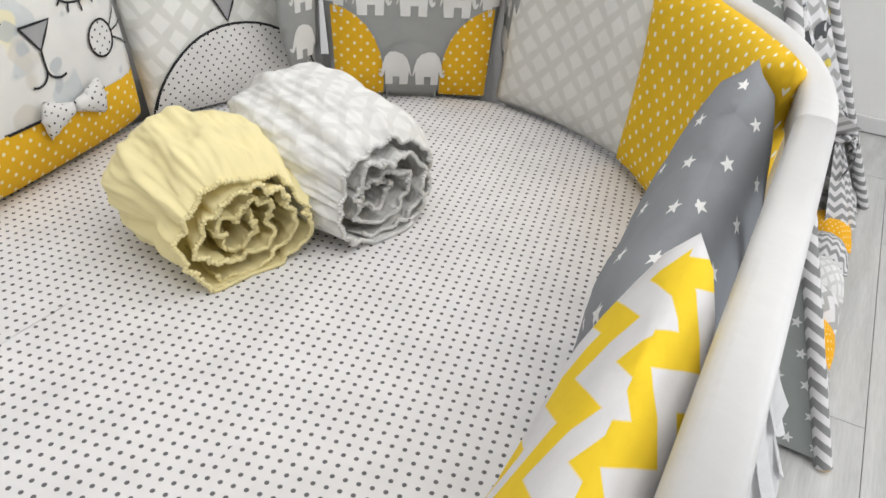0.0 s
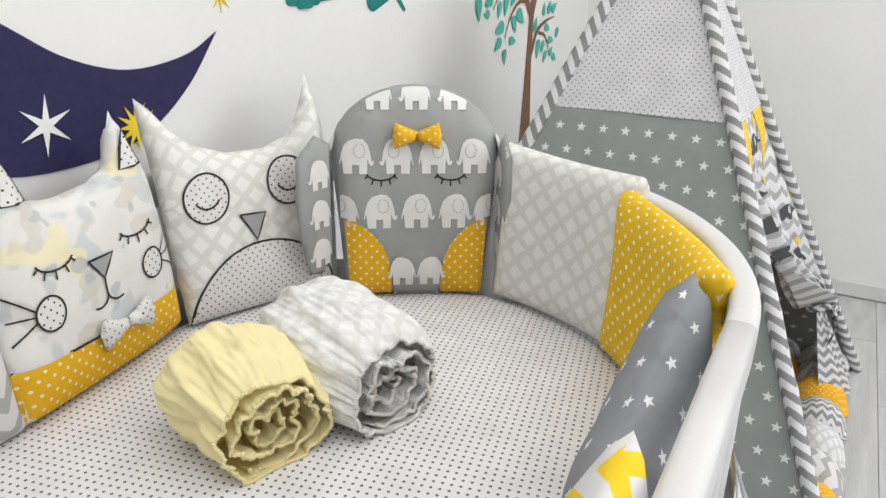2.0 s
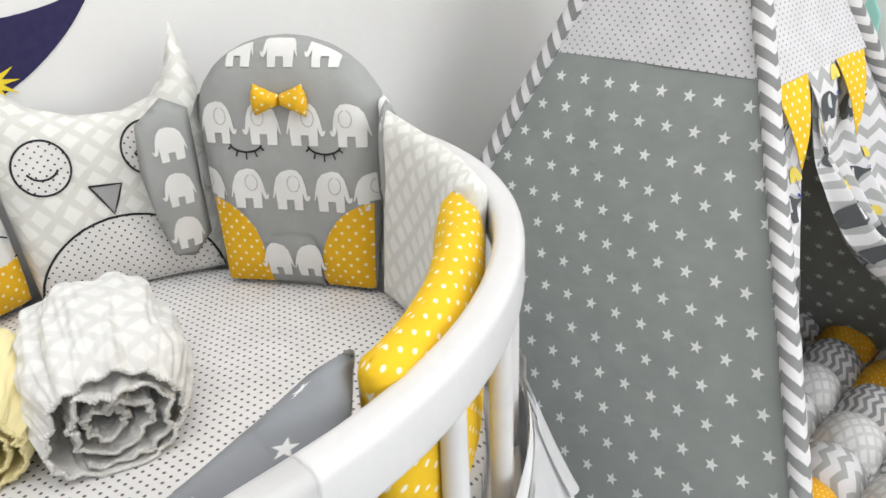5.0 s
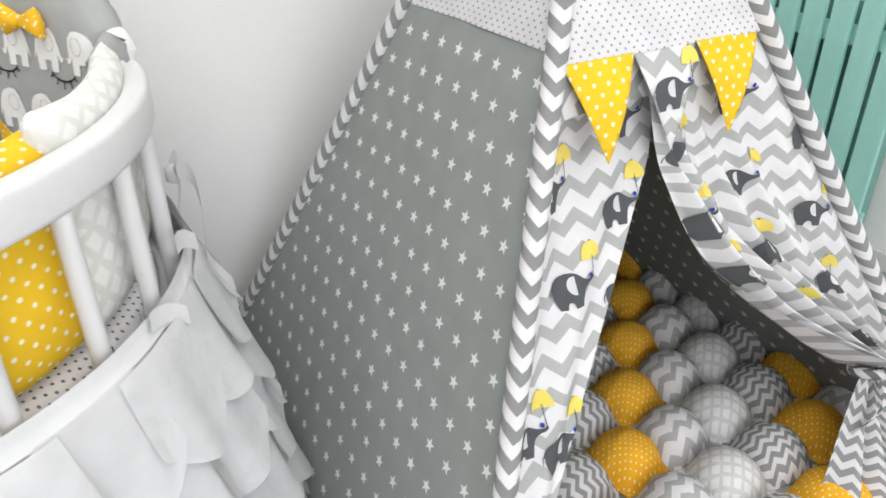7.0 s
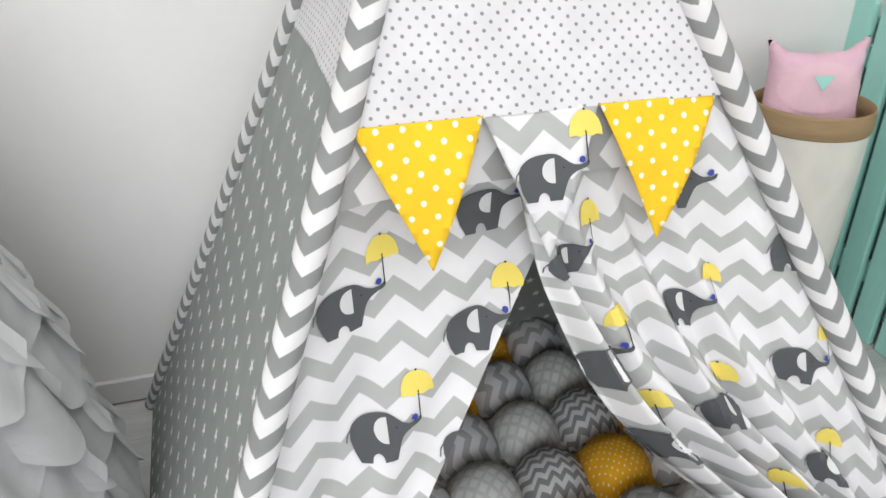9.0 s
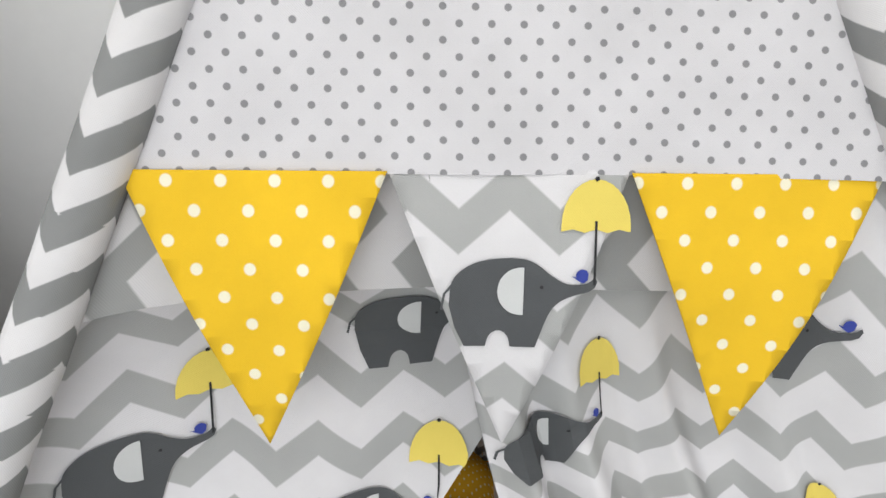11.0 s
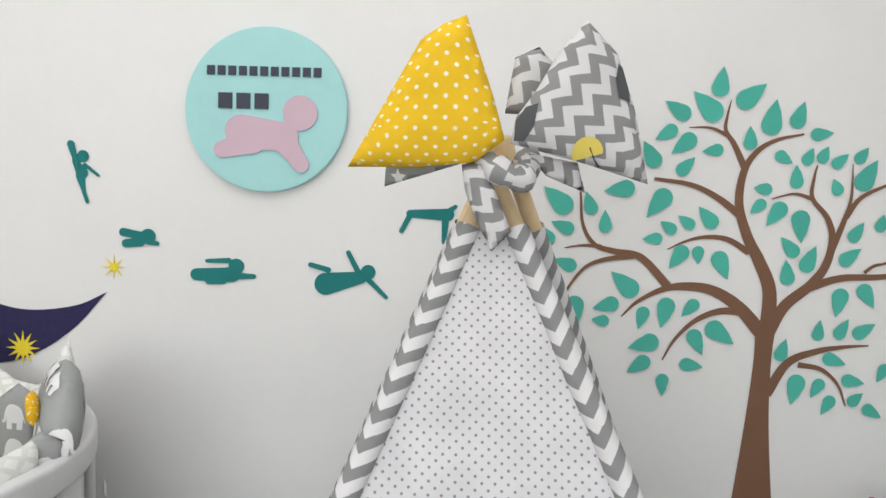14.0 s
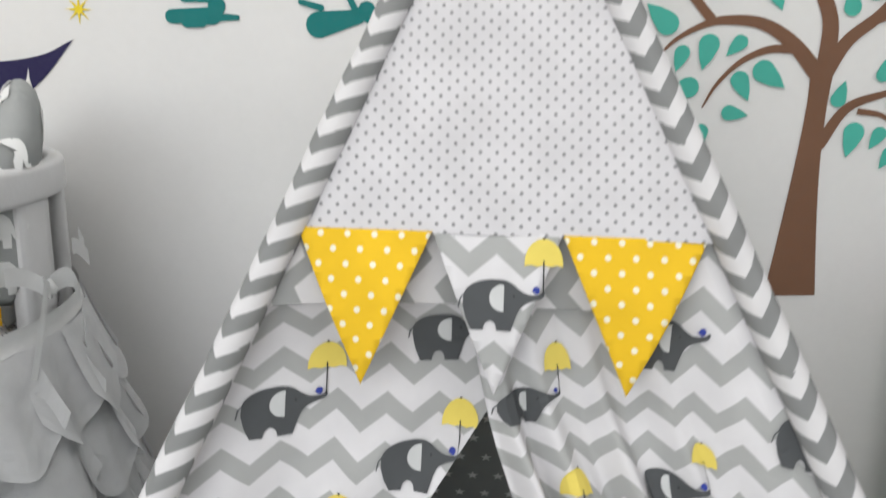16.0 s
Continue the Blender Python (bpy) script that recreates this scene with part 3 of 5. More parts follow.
moon = thing("moon_wall_sticker", "large navy crescent moon wall sticker", "sticker")
upper = smooth_line([(0.05, 1.30), (0.16, 1.16), (0.33, 1.051), (0.413, 1.002), (0.51, 0.977), (0.62, 0.989), (0.692, 1.021)], 5)
lower = smooth_line([(0.692, 1.021), (0.622, 0.942), (0.535, 0.882), (0.44, 0.856), (0.29, 0.862), (0.14, 0.93), (0.06, 1.05), (0.03, 1.18)], 5)
flat_wall("crescent", upper + lower[1:], M_NAVY, moon)
tagged(flat_wall("white_star_sticker", burst(0.362, 0.918, 0.042, 0.010, 6, 83), M_STARW, None, 0.0035), "white six-pointed star sticker on the moon", "sticker")
tagged(flat_wall("sun_sticker", burst(0.508, 0.893, 0.038, 0.015, 12), M_SUN, None, 0.0035), "yellow many-pointed sun sticker on the moon", "sticker")
tagged(flat_wall("yellow_star_sticker", burst(0.708, 1.076, 0.027, 0.0065, 8), M_SUN, None), "small yellow eight-pointed star sticker", "sticker")


def blob(cx, cz, parts, name, label):
    """A plain silhouette made of rounded bars: (x0, z0, x1, z1, r0, r1)."""
    ob = thing(name, label, "sticker", "flying silhouettes")
    for k, (x0, z0, x1, z1, r0, r1) in enumerate(parts):
        a, b = Vector((cx + x0, cz + z0)), Vector((cx + x1, cz + z1))
        d = (b - a).normalized() if (b - a).length else Vector((1, 0))
        ang = math.degrees(math.atan2(d.y, d.x))
        flat_wall("shape", arc(a.x, a.y, r0, r0, ang + 90, ang + 270, 7) + arc(b.x, b.y, r1, r1, ang - 90, ang + 90, 7), M_SIL, ob, 0.0015 + 0.0003 * k)


blob(0.635, 1.28, [(-0.012, 0.02, 0.004, -0.005, 0.006, 0.013), (0.0, -0.01, 0.008, -0.045, 0.010, 0.004), (0.006, 0.03, 0.006, 0.03, 0.013, 0.013), (0.01, 0.012, 0.04, -0.01, 0.004, 0.003), (-0.02, 0.055, -0.006, 0.01, 0.008, 0.004), (0.008, -0.045, 0.016, -0.066, 0.004, 0.004)], "flying_wall_sticker", "small dark teal winged silhouette sticker")
blob(0.762, 1.14, [(-0.034, 0.012, 0.01, 0.004, 0.009, 0.009), (-0.028, -0.012, 0.004, -0.008, 0.009, 0.010), (0.02, 0.004, 0.02, 0.004, 0.017, 0.017), (0.02, -0.008, 0.04, -0.010, 0.005, 0.005)], "flying_wall_sticker", "small dark teal rounded silhouette sticker")
blob(0.945, 1.075, [(-0.058, -0.008, 0.02, -0.006, 0.013, 0.016), (0.028, 0.012, 0.028, 0.012, 0.017, 0.017), (0.02, -0.008, 0.066, -0.008, 0.008, 0.005), (-0.035, 0.022, 0.012, 0.024, 0.004, 0.006), (-0.03, -0.018, 0.0, -0.018, 0.01, 0.009)], "flying_wall_sticker", "dark teal stretched silhouette sticker")
blob(1.21, 1.075, [(-0.045, -0.018, 0.03, -0.002, 0.024, 0.013), (0.045, 0.01, 0.045, 0.01, 0.016, 0.016), (0.045, -0.005, 0.085, -0.042, 0.006, 0.004), (0.025, 0.008, 0.002, 0.05, 0.006, 0.005), (-0.04, 0.012, -0.078, 0.022, 0.006, 0.005)], "flying_wall_sticker", "dark teal skirted silhouette sticker")
blob(1.385, 1.20, [(-0.045, 0.012, 0.035, 0.012, 0.008, 0.013), (-0.045, 0.008, -0.062, -0.025, 0.006, 0.005), (0.03, 0.008, 0.028, -0.045, 0.008, 0.005), (0.035, 0.018, 0.05, 0.03, 0.007, 0.004)], "flying_wall_sticker", "dark teal silhouette sticker beside the tent")

sign = thing("round_wall_sign", "round aqua wall sign with raised shapes", "sign")
bm = bmesh.new()
bmesh.ops.create_cone(bm, cap_ends=True, segments=72, radius1=0.170, radius2=0.170, depth=0.014, matrix=Matrix.Translation((1.035, WALL_Y - 0.009, 1.417)) @ Matrix.Rotation(radians(90), 4, "X"))
bmesh.ops.bevel(bm, geom=[e for e in bm.edges if len(e.link_faces) == 2 and e.calc_face_angle(0) > 1], offset=0.002, segments=2, affect="EDGES")
part("disc", bm, M_SIGN, sign, smooth=False)
for k in range(11):
    flat_wall("letter_bar", [(0.912 + 0.0222 * k, 1.486), (0.912 + 0.0222 * k + 0.016, 1.486), (0.912 + 0.0222 * k + 0.016, 1.505), (0.912 + 0.0222 * k, 1.505)], M_SIGN_DARK, sign, 0.016, 0.003)
for k in range(3):
    flat_wall("letter_bar", [(0.936 + 0.038 * k, 1.418), (0.936 + 0.038 * k + 0.029, 1.418), (0.936 + 0.038 * k + 0.029, 1.450), (0.936 + 0.038 * k, 1.450)], M_SIGN_DARK, sign, 0.016, 0.003)
for k, (x0, z0, x1, z1, r0, r1) in enumerate(((0.985, 1.372, 1.075, 1.362, 0.034, 0.030), (0.945, 1.333, 1.01, 1.352, 0.017, 0.026), (1.108, 1.412, 1.108, 1.412, 0.036, 0.036), (1.078, 1.352, 1.112, 1.306, 0.024, 0.016))):
    ang = math.degrees(math.atan2(z1 - z0, x1 - x0 + 1e-9))
    flat_wall("pink_shape", arc(x0, z0, r0, r0, ang + 90, ang + 270, 12) + arc(x1, z1, r1, r1, ang - 90, ang + 90, 12), M_SIGN_PINK, sign, 0.016 + 0.0002 * k, 0.004)


# ---- picket cover at the east wall ----
def picket_cover():
    cover = thing("picket_cover", "mint green wooden picket cover on the floor", "fence")
    x = 2.585
    for k in range(7):
        y = 0.405 + 0.0785 * k
        bm = bmesh.new()
        o = [(-0.030, 0.0), (0.030, 0.0), (0.030, 0.735), (0.0, 0.792), (-0.030, 0.735)]
        f = bm.faces.new([bm.verts.new((x - 0.012, y + a, 0.001 + b)) for a, b in o])
        ext = bmesh.ops.extrude_face_region(bm, geom=[f])
        for v in (g for g in ext["geom"] if isinstance(g, bmesh.types.BMVert)):
            v.co.x += 0.016
        bmesh.ops.recalc_face_normals(bm, faces=bm.faces[:])
        bmesh.ops.bevel(bm, geom=bm.edges[:], offset=0.002, segments=2, affect="EDGES")
        part("picket", bm, M_TEAL, cover, smooth=False)
    for z in (0.13, 0.60):
        part("cross_rail", box_bm(x + 0.0045, x + 0.022, 0.372, 0.895, z, z + 0.05, 0.002), M_TEAL, cover, smooth=False)
    # dark sheet added behind the pickets, its colour gives the gaps their shade
    part("shade_backing", box_bm(x + 0.05, x + 0.085, 0.40, 0.89, 0.06, 0.70), M_TEAL_SHADE, cover, smooth=False)


picket_cover()


# ---- canvas basket with a pink cushion ----
def basket():
    b = thing("canvas_basket", "cream canvas basket with brown rolled rim", "basket")
    cx, cy, r = 2.350, 0.72, 0.114
    prof = [(0.0, 0.002), (r * 0.86, 0.002), (r * 0.9, 0.02), (r * 0.98, 0.3), (r, 0.545)]
    wob = lambda a, z: 1 + 0.02 * math.sin(3 * a + 9 * z)

    def lathe(pr, nz):
        def fn(s, t):
            q = t * (len(pr) - 1)
            i = min(int(q), len(pr) - 2)
            rr, zz = (pr[i][k] + (pr[i + 1][k] - pr[i][k]) * (q - i) for k in (0, 1))
            a = 2 * math.pi * s
            return Vector((cx + rr * wob(a, zz) * math.cos(a), cy + rr * wob(a, zz) * math.sin(a), zz))
        return sheet(40, nz, fn, lambda s, t: (s * 0.84, t * 0.6))
    part("basket_body", lathe(prof, 20), M_BASKET, b)
    part("basket_rim", lathe([(r * 1.005, 0.535), (r * 1.03, 0.54), (r * 1.035, 0.572), (r * 1.02, 0.584), (r * 0.99, 0.584), (r * 0.985, 0.53)], 10), M_KRAFT, b)
    out = [(-0.11, -0.17), (0.11, -0.17), (0.118, -0.05), (0.112, 0.07), (0.123, 0.135), (0.07, 0.10), (0.0, 0.095), (-0.07, 0.10), (-0.123, 0.135), (-0.112, 0.07), (-0.118, -0.05)]
    out = [(x * 0.84, y * 0.88) for x, y in out]
    c = Cushion(out, 0.085, (2.346, 0.728, 0.592), (1, -0.25), lean=8, soft=0.06)
    owl = thing("pink_cushion", "pink animal cushion with pointed ears in basket", "cushion")
    c.body("cushion_body", M_PINK, owl)
    c.patch("muzzle", arc(0, 0.02, 0.085, 0.05, 0, 345, 20), M_PINK_SOFT, owl)
    c.patch("beak", [(-0.022, 0.045), (0.022, 0.045), (0, 0.015)], M_TEAL, owl, 0.003)


basket()


# ---- the tent ----
TENT_H = 1.29
FEET = {"fl": Vector((0.957, -0.215, 0.0)), "fr": Vector((2.070, -0.222, 0.0)), "bl": Vector((0.955, 0.872, 0.0)), "br": Vector((2.075, 0.872, 0.0))}
APEX = Vector((1.498, 0.338, TENT_H))
# the poles pass beside one another where they cross
CROSS = {"fl": APEX, "fr": APEX + Vector((-0.006, -0.006, 0)), "bl": APEX + Vector((-0.006, 0.02, 0)), "br": APEX + Vector((0.024, 0.014, 0))}
SEAM, SIDE_SEAM = 0.828, 0.8425
tent = thing("play_tent", "four-pole fabric play tent with star-print sides", "tent")


def on_pole(key, z):
    return FEET[key].lerp(CROSS[key], z / TENT_H)


for key in FEET:
    top = FEET[key].lerp(CROSS[key], 1.03)
    part("pole", tube_bm([FEET[key] + Vector((0, 0, 0.002)), top], 0.0115, 14), M_WOOD, tent)
    n = 60
    pts = [on_pole(key, 0.004 + (1.213 - 0.004) * k / n) + Vector((noise.noise((k * 0.3, 1, 0)), noise.noise((k * 0.3, 7, 0)), 0)) * 0.0015 for k in range(n + 1)]
    part("sleeve", tube_bm(pts, [0.0152 + 0.0013 * noise.noise((k * 0.5, 3, len(key))) for k in range(n + 1)], 20, False), M_SLEEVE, tent)


def side_panel(a, b, low, high, sag, inward, material, name, nu=28, nv=36):
    def fn(s, t):
        z = low + (high - low) * t
        p, q = on_pole(a, z), on_pole(b, z)
        bulge = sag * math.sin(math.pi * s) * (1 - 0.5 * z)
        ripple = 0.004 * noise.noise(Vector((s * 5, z * 6, low * 3))) * math.sin(math.pi * s)
        return p.lerp(q, s) + inward * (bulge + ripple)

    def uv(s, t):
        z = low + (high - low) * t
        w = (on_pole(b, z) - on_pole(a, z)).length
        return ((s - 0.5) * w + 0.0088, z / 0.922 - 0.0058)
    return part(name, sheet(nu, nv, fn, uv), material, tent)


for a, b, inward in (("fl", "bl", Vector((1, 0, 0.3))), ("br", "fr", Vector((-1, 0, 0.3))), ("bl", "br", Vector((0, -1, 0.3)))):
    side_panel(a, b, 0.012, SIDE_SEAM, 0.012, inward, M_STAR, "star_panel")
    side_panel(a, b, SIDE_SEAM - 0.001, 1.21, 0.006, inward, M_PEA_TENT, "dotted_top", 16, 20)
side_panel("fl", "fr", SEAM, 1.21, 0.004, Vector((0, 1, 0)), M_PEA_TENT, "dotted_front_top", 24, 24)


def front_y(x, z, sag=0.06):
    """Depth of the front cloth, which hangs behind the line of the poles."""
    y = -0.218 + 0.430 * z
    xl, xr = on_pole("fl", z).x, on_pole("fr", z).x
    edge = max(0.0, min(x - xl, xr - x))
    return y + 0.012 + sag * (1 - math.exp(-edge / 0.045)) * min(1.0, max(0.0, (SEAM + 0.01 - z) / 0.12))


# west curtain hangs straight, east curtain is gathered to a tie
def west(s, t):
    z = SEAM - 0.004 - (SEAM - 0.02) * t
    xa = on_pole("fl", z).x + 0.006
    xb = 1.50 - (0.67 - z) * (0.66 if z < 0.67 else 0.35)
    xb = max(xb, xa + 0.09)
    x = xa + (xb - xa) * s
    fold = 0.007 * math.sin(s * 14 + z * 3) * min(1, t * 3)
    return Vector((x, front_y(x, z, 0.066) + fold, z))


def west_uv(s, t):
    p = west(s, t)
    return (p.x, p.z * 1.1)


INNER = smooth_line([(1.455, 0.139, 0.829), (1.488, 0.120, 0.690), (1.512, 0.092, 0.627), (1.562, 0.050, 0.528), (1.643, 0.011, 0.437), (1.745, -0.026, 0.350), (1.872, -0.062, 0.268)], 8)


def east(s, t):
    q = t * (len(INNER) - 1)
    i = min(int(q), len(INNER) - 2)
    a = Vector(INNER[i]).lerp(Vector(INNER[i + 1]), q - i)
    zo = 0.829 - (0.829 - 0.245) * t
    b = on_pole("fr", zo) + Vector((-0.006, 0.012, 0))
    p = a.lerp(b, s)
    hang = 0.04 * math.sin(math.pi * min(1, s * 1.1)) * math.sin(math.pi * min(1, 0.15 + t * 0.8))
    fold = (0.0008 + 0.040 * t ** 1.4) * (1.2 - s) * (math.sin(2 * math.pi * (5.2 * s ** 0.75 + 0.2 * math.sin(5 * t))) + 0.35 * math.sin(2 * math.pi * (9.3 * s + 0.6 * t))) * (1 - s ** 4)
    return p + Vector((-fold * 0.35, hang + fold - 0.012 * t, -fold * 0.4))


def east_width(t):
    """Width of the cloth, which is gathered more towards the tie."""
    return 0.245 + 0.40 * t


def east_uv(s, t):
    return (1.455 + s * east_width(t), 0.92 - 0.64 * t)


curtain_w = part("west_curtain", sheet(44, 120, west, west_uv), M_ZIG, tent, "white curtain with grey zigzags and printed elephants")
curtain_e = part("east_curtain", sheet(120, 90, east, east_uv), M_ZIG, tent, "zigzag curtain gathered and tied to the pole")


def tail(s, t):
    a = (s - 0.5) * 2
    x = 1.885 + a * (0.020 + 0.125 * t ** 0.8)
    fold = (0.006 + 0.028 * t) * math.sin(12 * a + 1.2)
    return Vector((x, -0.075 - 0.085 * t + fold - 0.008, 0.262 - 0.235 * t + 0.02 * t * math.cos(3 * a)))


# same cloth as the curtain, given greyer stripes in place of shade
part("curtain_tail", sheet(48, 22, tail, lambda s, t: (1.2 + 0.5 * s, 0.3 - 0.27 * t)), M_ZIG_PUFF_AND_SHADE, curtain_e)
part("tie_band", tube_bm([Vector((1.885 + 0.03 * math.cos(a), -0.078 + 0.026 * math.sin(a), 0.262 + 0.006 * math.sin(2 * a))) for a in (2 * math.pi * k / 24 for k in range(25))], 0.010, 8, False), M_ZIG_DARK, curtain_e)
for d, l in ((-1, 0.11), (1, 0.09)):
    part("tie_end", sheet(3, 12, lambda s, t: Vector((1.885 + d * (0.01 + 0.05 * t) + (s - 0.5) * 0.028, -0.115 - 0.02 * math.sin(3 * t), 0.262 - l * t + 0.03 * math.sin(2.5 * t))), lambda s, t: (s * 0.03, t * 0.1)), M_ZIG_DARK, curtain_e)

ELEPHANT = smooth_line([(0.045, 0.28), (0.06, 0.42), (0.13, 0.50), (0.24, 0.55), (0.40, 0.572), (0.53, 0.566), (0.62, 0.53), (0.71, 0.465), (0.81, 0.42), (0.925, 0.425), (0.985, 0.465)], 3) + [(1.0, 0.44), (0.985, 0.40)] + smooth_line([(0.944, 0.375), (0.82, 0.338), (0.74, 0.29), (0.69, 0.22), (0.65, 0.11), (0.615, 0.0)], 3) + [(0.45, 0.0)] + arc(0.37, 0.02, 0.075, 0.09, 10, 170, 7) + [(0.29, 0.0), (0.15, 0.0), (0.085, 0.13)]
EAR = [(0.525, 0.52)] + arc(0.505, 0.37, 0.15, 0.15, 95, 265, 12) + [(0.525, 0.22)]
UMBRELLA = arc(0.98, 0.77, 0.225, 0.27, 0, 180, 14) + [(0.755, 0.735), (0.83, 0.75), (0.905, 0.73), (0.98, 0.75), (1.055, 0.73), (1.13, 0.75), (1.205, 0.735)]
BIRD = arc(0.90, 0.48, 0.042, 0.036, 20, 200, 6) + [(0.83, 0.475), (0.875, 0.445), (0.905, 0.43), (0.935, 0.45)]


def print_elephant(parent, fn, ex, ey, s=0.078, umbrella=True, turn=0.0):
    """A printed elephant with an umbrella laid on a cloth fn(x, y, off), its ear at (ex, ey)."""
    c, q = math.cos(radians(turn)), math.sin(radians(turn))
    x, y = ex - s * (0.46 * c - 0.37 * q), ey - s * (0.46 * q + 0.37 * c)
    def lay(name, o, mat, off):
        part(name, mapped(gridded(shifted(o, x, y, s, turn), 0.008), lambda a, b: fn(a, b, off)), mat, parent, smooth=False)
    lay("elephant_print", ELEPHANT, M_PRINT_DARK, 0.0013)
    lay("ear_print", EAR, M_PRINT_EAR, 0.0019)
    lay("eye_print", arc(0.64, 0.40, 0.012, 0.012, 0, 315, 7), M_BLACK, 0.0019)
    part("tail_print", stroke_bm(shifted([(0.06, 0.40), (0.015, 0.35), (-0.005, 0.25)], x, y, s, turn), 0.0012, lambda a, b: fn(a, b, 0.0013)), M_PRINT_DARK, parent)
    lay("bird_print", BIRD, M_PRINT_BLUE, 0.0019)
    if umbrella:
        lay("umbrella_tip_print", arc(0.98, 1.045, 0.016, 0.014, 0, 315, 7), M_BLACK, 0.0019)
        lay("umbrella_print", UMBRELLA, M_PRINT_YELLOW, 0.0013)
        part("stick_print", stroke_bm(shifted([(0.98, 0.42), (0.98, 0.6), (0.98, 0.8)], x, y, s, turn), 0.0012, lambda a, b: fn(a, b, 0.0016)), M_BLACK, parent)


def on_west(x, y, off):
    """Cloth coordinates of the west curtain: x in metres, y the height."""
    xa = on_pole("fl", y).x + 0.006
    xb = max(1.50 - (0.67 - y) * (0.66 if y < 0.67 else 0.35), xa + 0.09)
    p = west(min(1.0, max(0.0, (x - xa) / (xb - xa))), (SEAM - 0.004 - y) / (SEAM - 0.02))
    return p + Vector((0, -off * 1.4, off * 0.5))


def on_east(x, y, off):
    t = min(1.0, max(0.0, (0.92 - y) / 0.64))
    s = min(1.0, max(0.0, (x - 1.455) / east_width(t)))
    p, a, b = east(s, t), east(min(1, s + 0.004), t) - east(max(0, s - 0.004), t), east(s, min(1, t + 0.004)) - east(s, max(0, t - 0.004))
    n = a.cross(b)
    n = n.normalized() if n.length else Vector((0, -1, 0))
    if n.y > 0:
        n = -n
    return p + n * off * 1.6


for x, y in ((1.297, 0.662), (1.450, 0.728), (1.426, 0.613), (1.316, 0.532), (1.410, 0.498), (1.190, 0.363), (1.247, 0.332), (1.10, 0.20), (1.16, 0.16)):
    print_elephant(curtain_w, on_west, x, y)
for x, y in ((1.497, 0.789), (1.660, 0.835), (1.656, 0.683), (1.815, 0.619), (1.804, 0.754), (1.488, 0.651), (1.650, 0.561), (1.485, 0.556), (1.806, 0.485), (1.741, 0.369), (1.632, 0.430)):
    print_elephant(curtain_e, on_east, x, y, umbrella=y < 0.82, turn=-4)


# a doubled hem strip across the top of both curtains, its print turned upright
def valance(s, t):
    z = SEAM - 0.002 - 0.066 * t
    xa, xb = on_pole("fl", z).x + 0.008, on_pole("fr", z).x - 0.008
    x = xa + (xb - xa) * s
    return Vector((x, front_y(x, z, 0.066) - 0.006 - 0.012 * t + 0.002 * math.sin(31 * x), z))


part("hem_strip", sheet(60, 6, valance, lambda s, t: (1.31 + 0.40 * s, 0.83 - 0.06 * t)), M_ZIG_SIDE, tent, "doubled zigzag hem strip behind the pennants")

# pennants along the seam
for k, (x0, x1, xt, zt, mat, lab) in enumerate(((1.314, 1.436, 1.377, 0.696, M_YELLOW, "mustard dotted pennant"), (1.436, 1.553, 1.496, 0.690, M_ZIG, "zigzag pennant with printed elephant"), (1.553, 1.680, 1.612, 0.695, M_YELLOW, "mustard dotted pennant"))):
    def on_flag(x, z, off=0.0, k=k):
        d = SEAM - z
        return Vector((x, 0.1400 - 0.30 * d - 0.006 * math.sin(25 * d) - (0.003 if k != 1 else 0) - off + 0.004 * math.sin(40 * (x - x0)) * d / 0.13, z))
    flag = part("pennant", mapped(gridded([(x0, SEAM + 0.002), (xt, zt), (x1, SEAM + 0.002)], 0.009), on_flag), mat, tent, lab)
    sol = flag.modifiers.new("thickness", "SOLIDIFY")
    sol.thickness = 0.0012
    if k == 1:
        print_elephant(flag, on_flag, 1.497, 0.776, 0.0755)

# the big bow at the crossing of the poles
bow_parts = (
    ([(1.310, 1.285), (1.403, 1.441), (1.430, 1.458), (1.458, 1.468), (1.472, 1.43), (1.492, 1.375), (1.508, 1.322), (1.47, 1.294), (1.40, 1.287)], M_YELLOW, 0.275, 0.038, "bow_loop", "mustard dotted bow loop"),
    ([(1.511, 1.319), (1.517, 1.351), (1.54, 1.384), (1.565, 1.43), (1.597, 1.469), (1.637, 1.431), (1.663, 1.366), (1.687, 1.275), (1.608, 1.297), (1.551, 1.31)], M_ZIG_BOW, 0.285, 0.034, "bow_loop", "grey zigzag bow loop"),
    ([(1.354, 1.262), (1.356, 1.292), (1.44, 1.30), (1.49, 1.31), (1.455, 1.294)], M_STAR, 0.315, 0.012, "bow_end", "grey star bow end"),
    ([(1.535, 1.31), (1.60, 1.30), (1.612, 1.262), (1.56, 1.282)], M_ZIG_BOW, 0.31, 0.012, "bow_end", ""),
    ([(1.455, 1.292), (1.48, 1.293), (1.497, 1.262), (1.519, 1.212), (1.495, 1.186), (1.474, 1.225), (1.46, 1.26)], M_ZIG_BOW, 0.272, 0.014, "bow_end", "hanging zigzag bow end"),
    ([(1.505, 1.36), (1.515, 1.43), (1.545, 1.445), (1.57, 1.42), (1.54, 1.36)], M_ZIG_BOW, 0.33, 0.02, "bow_loop", ""),
)
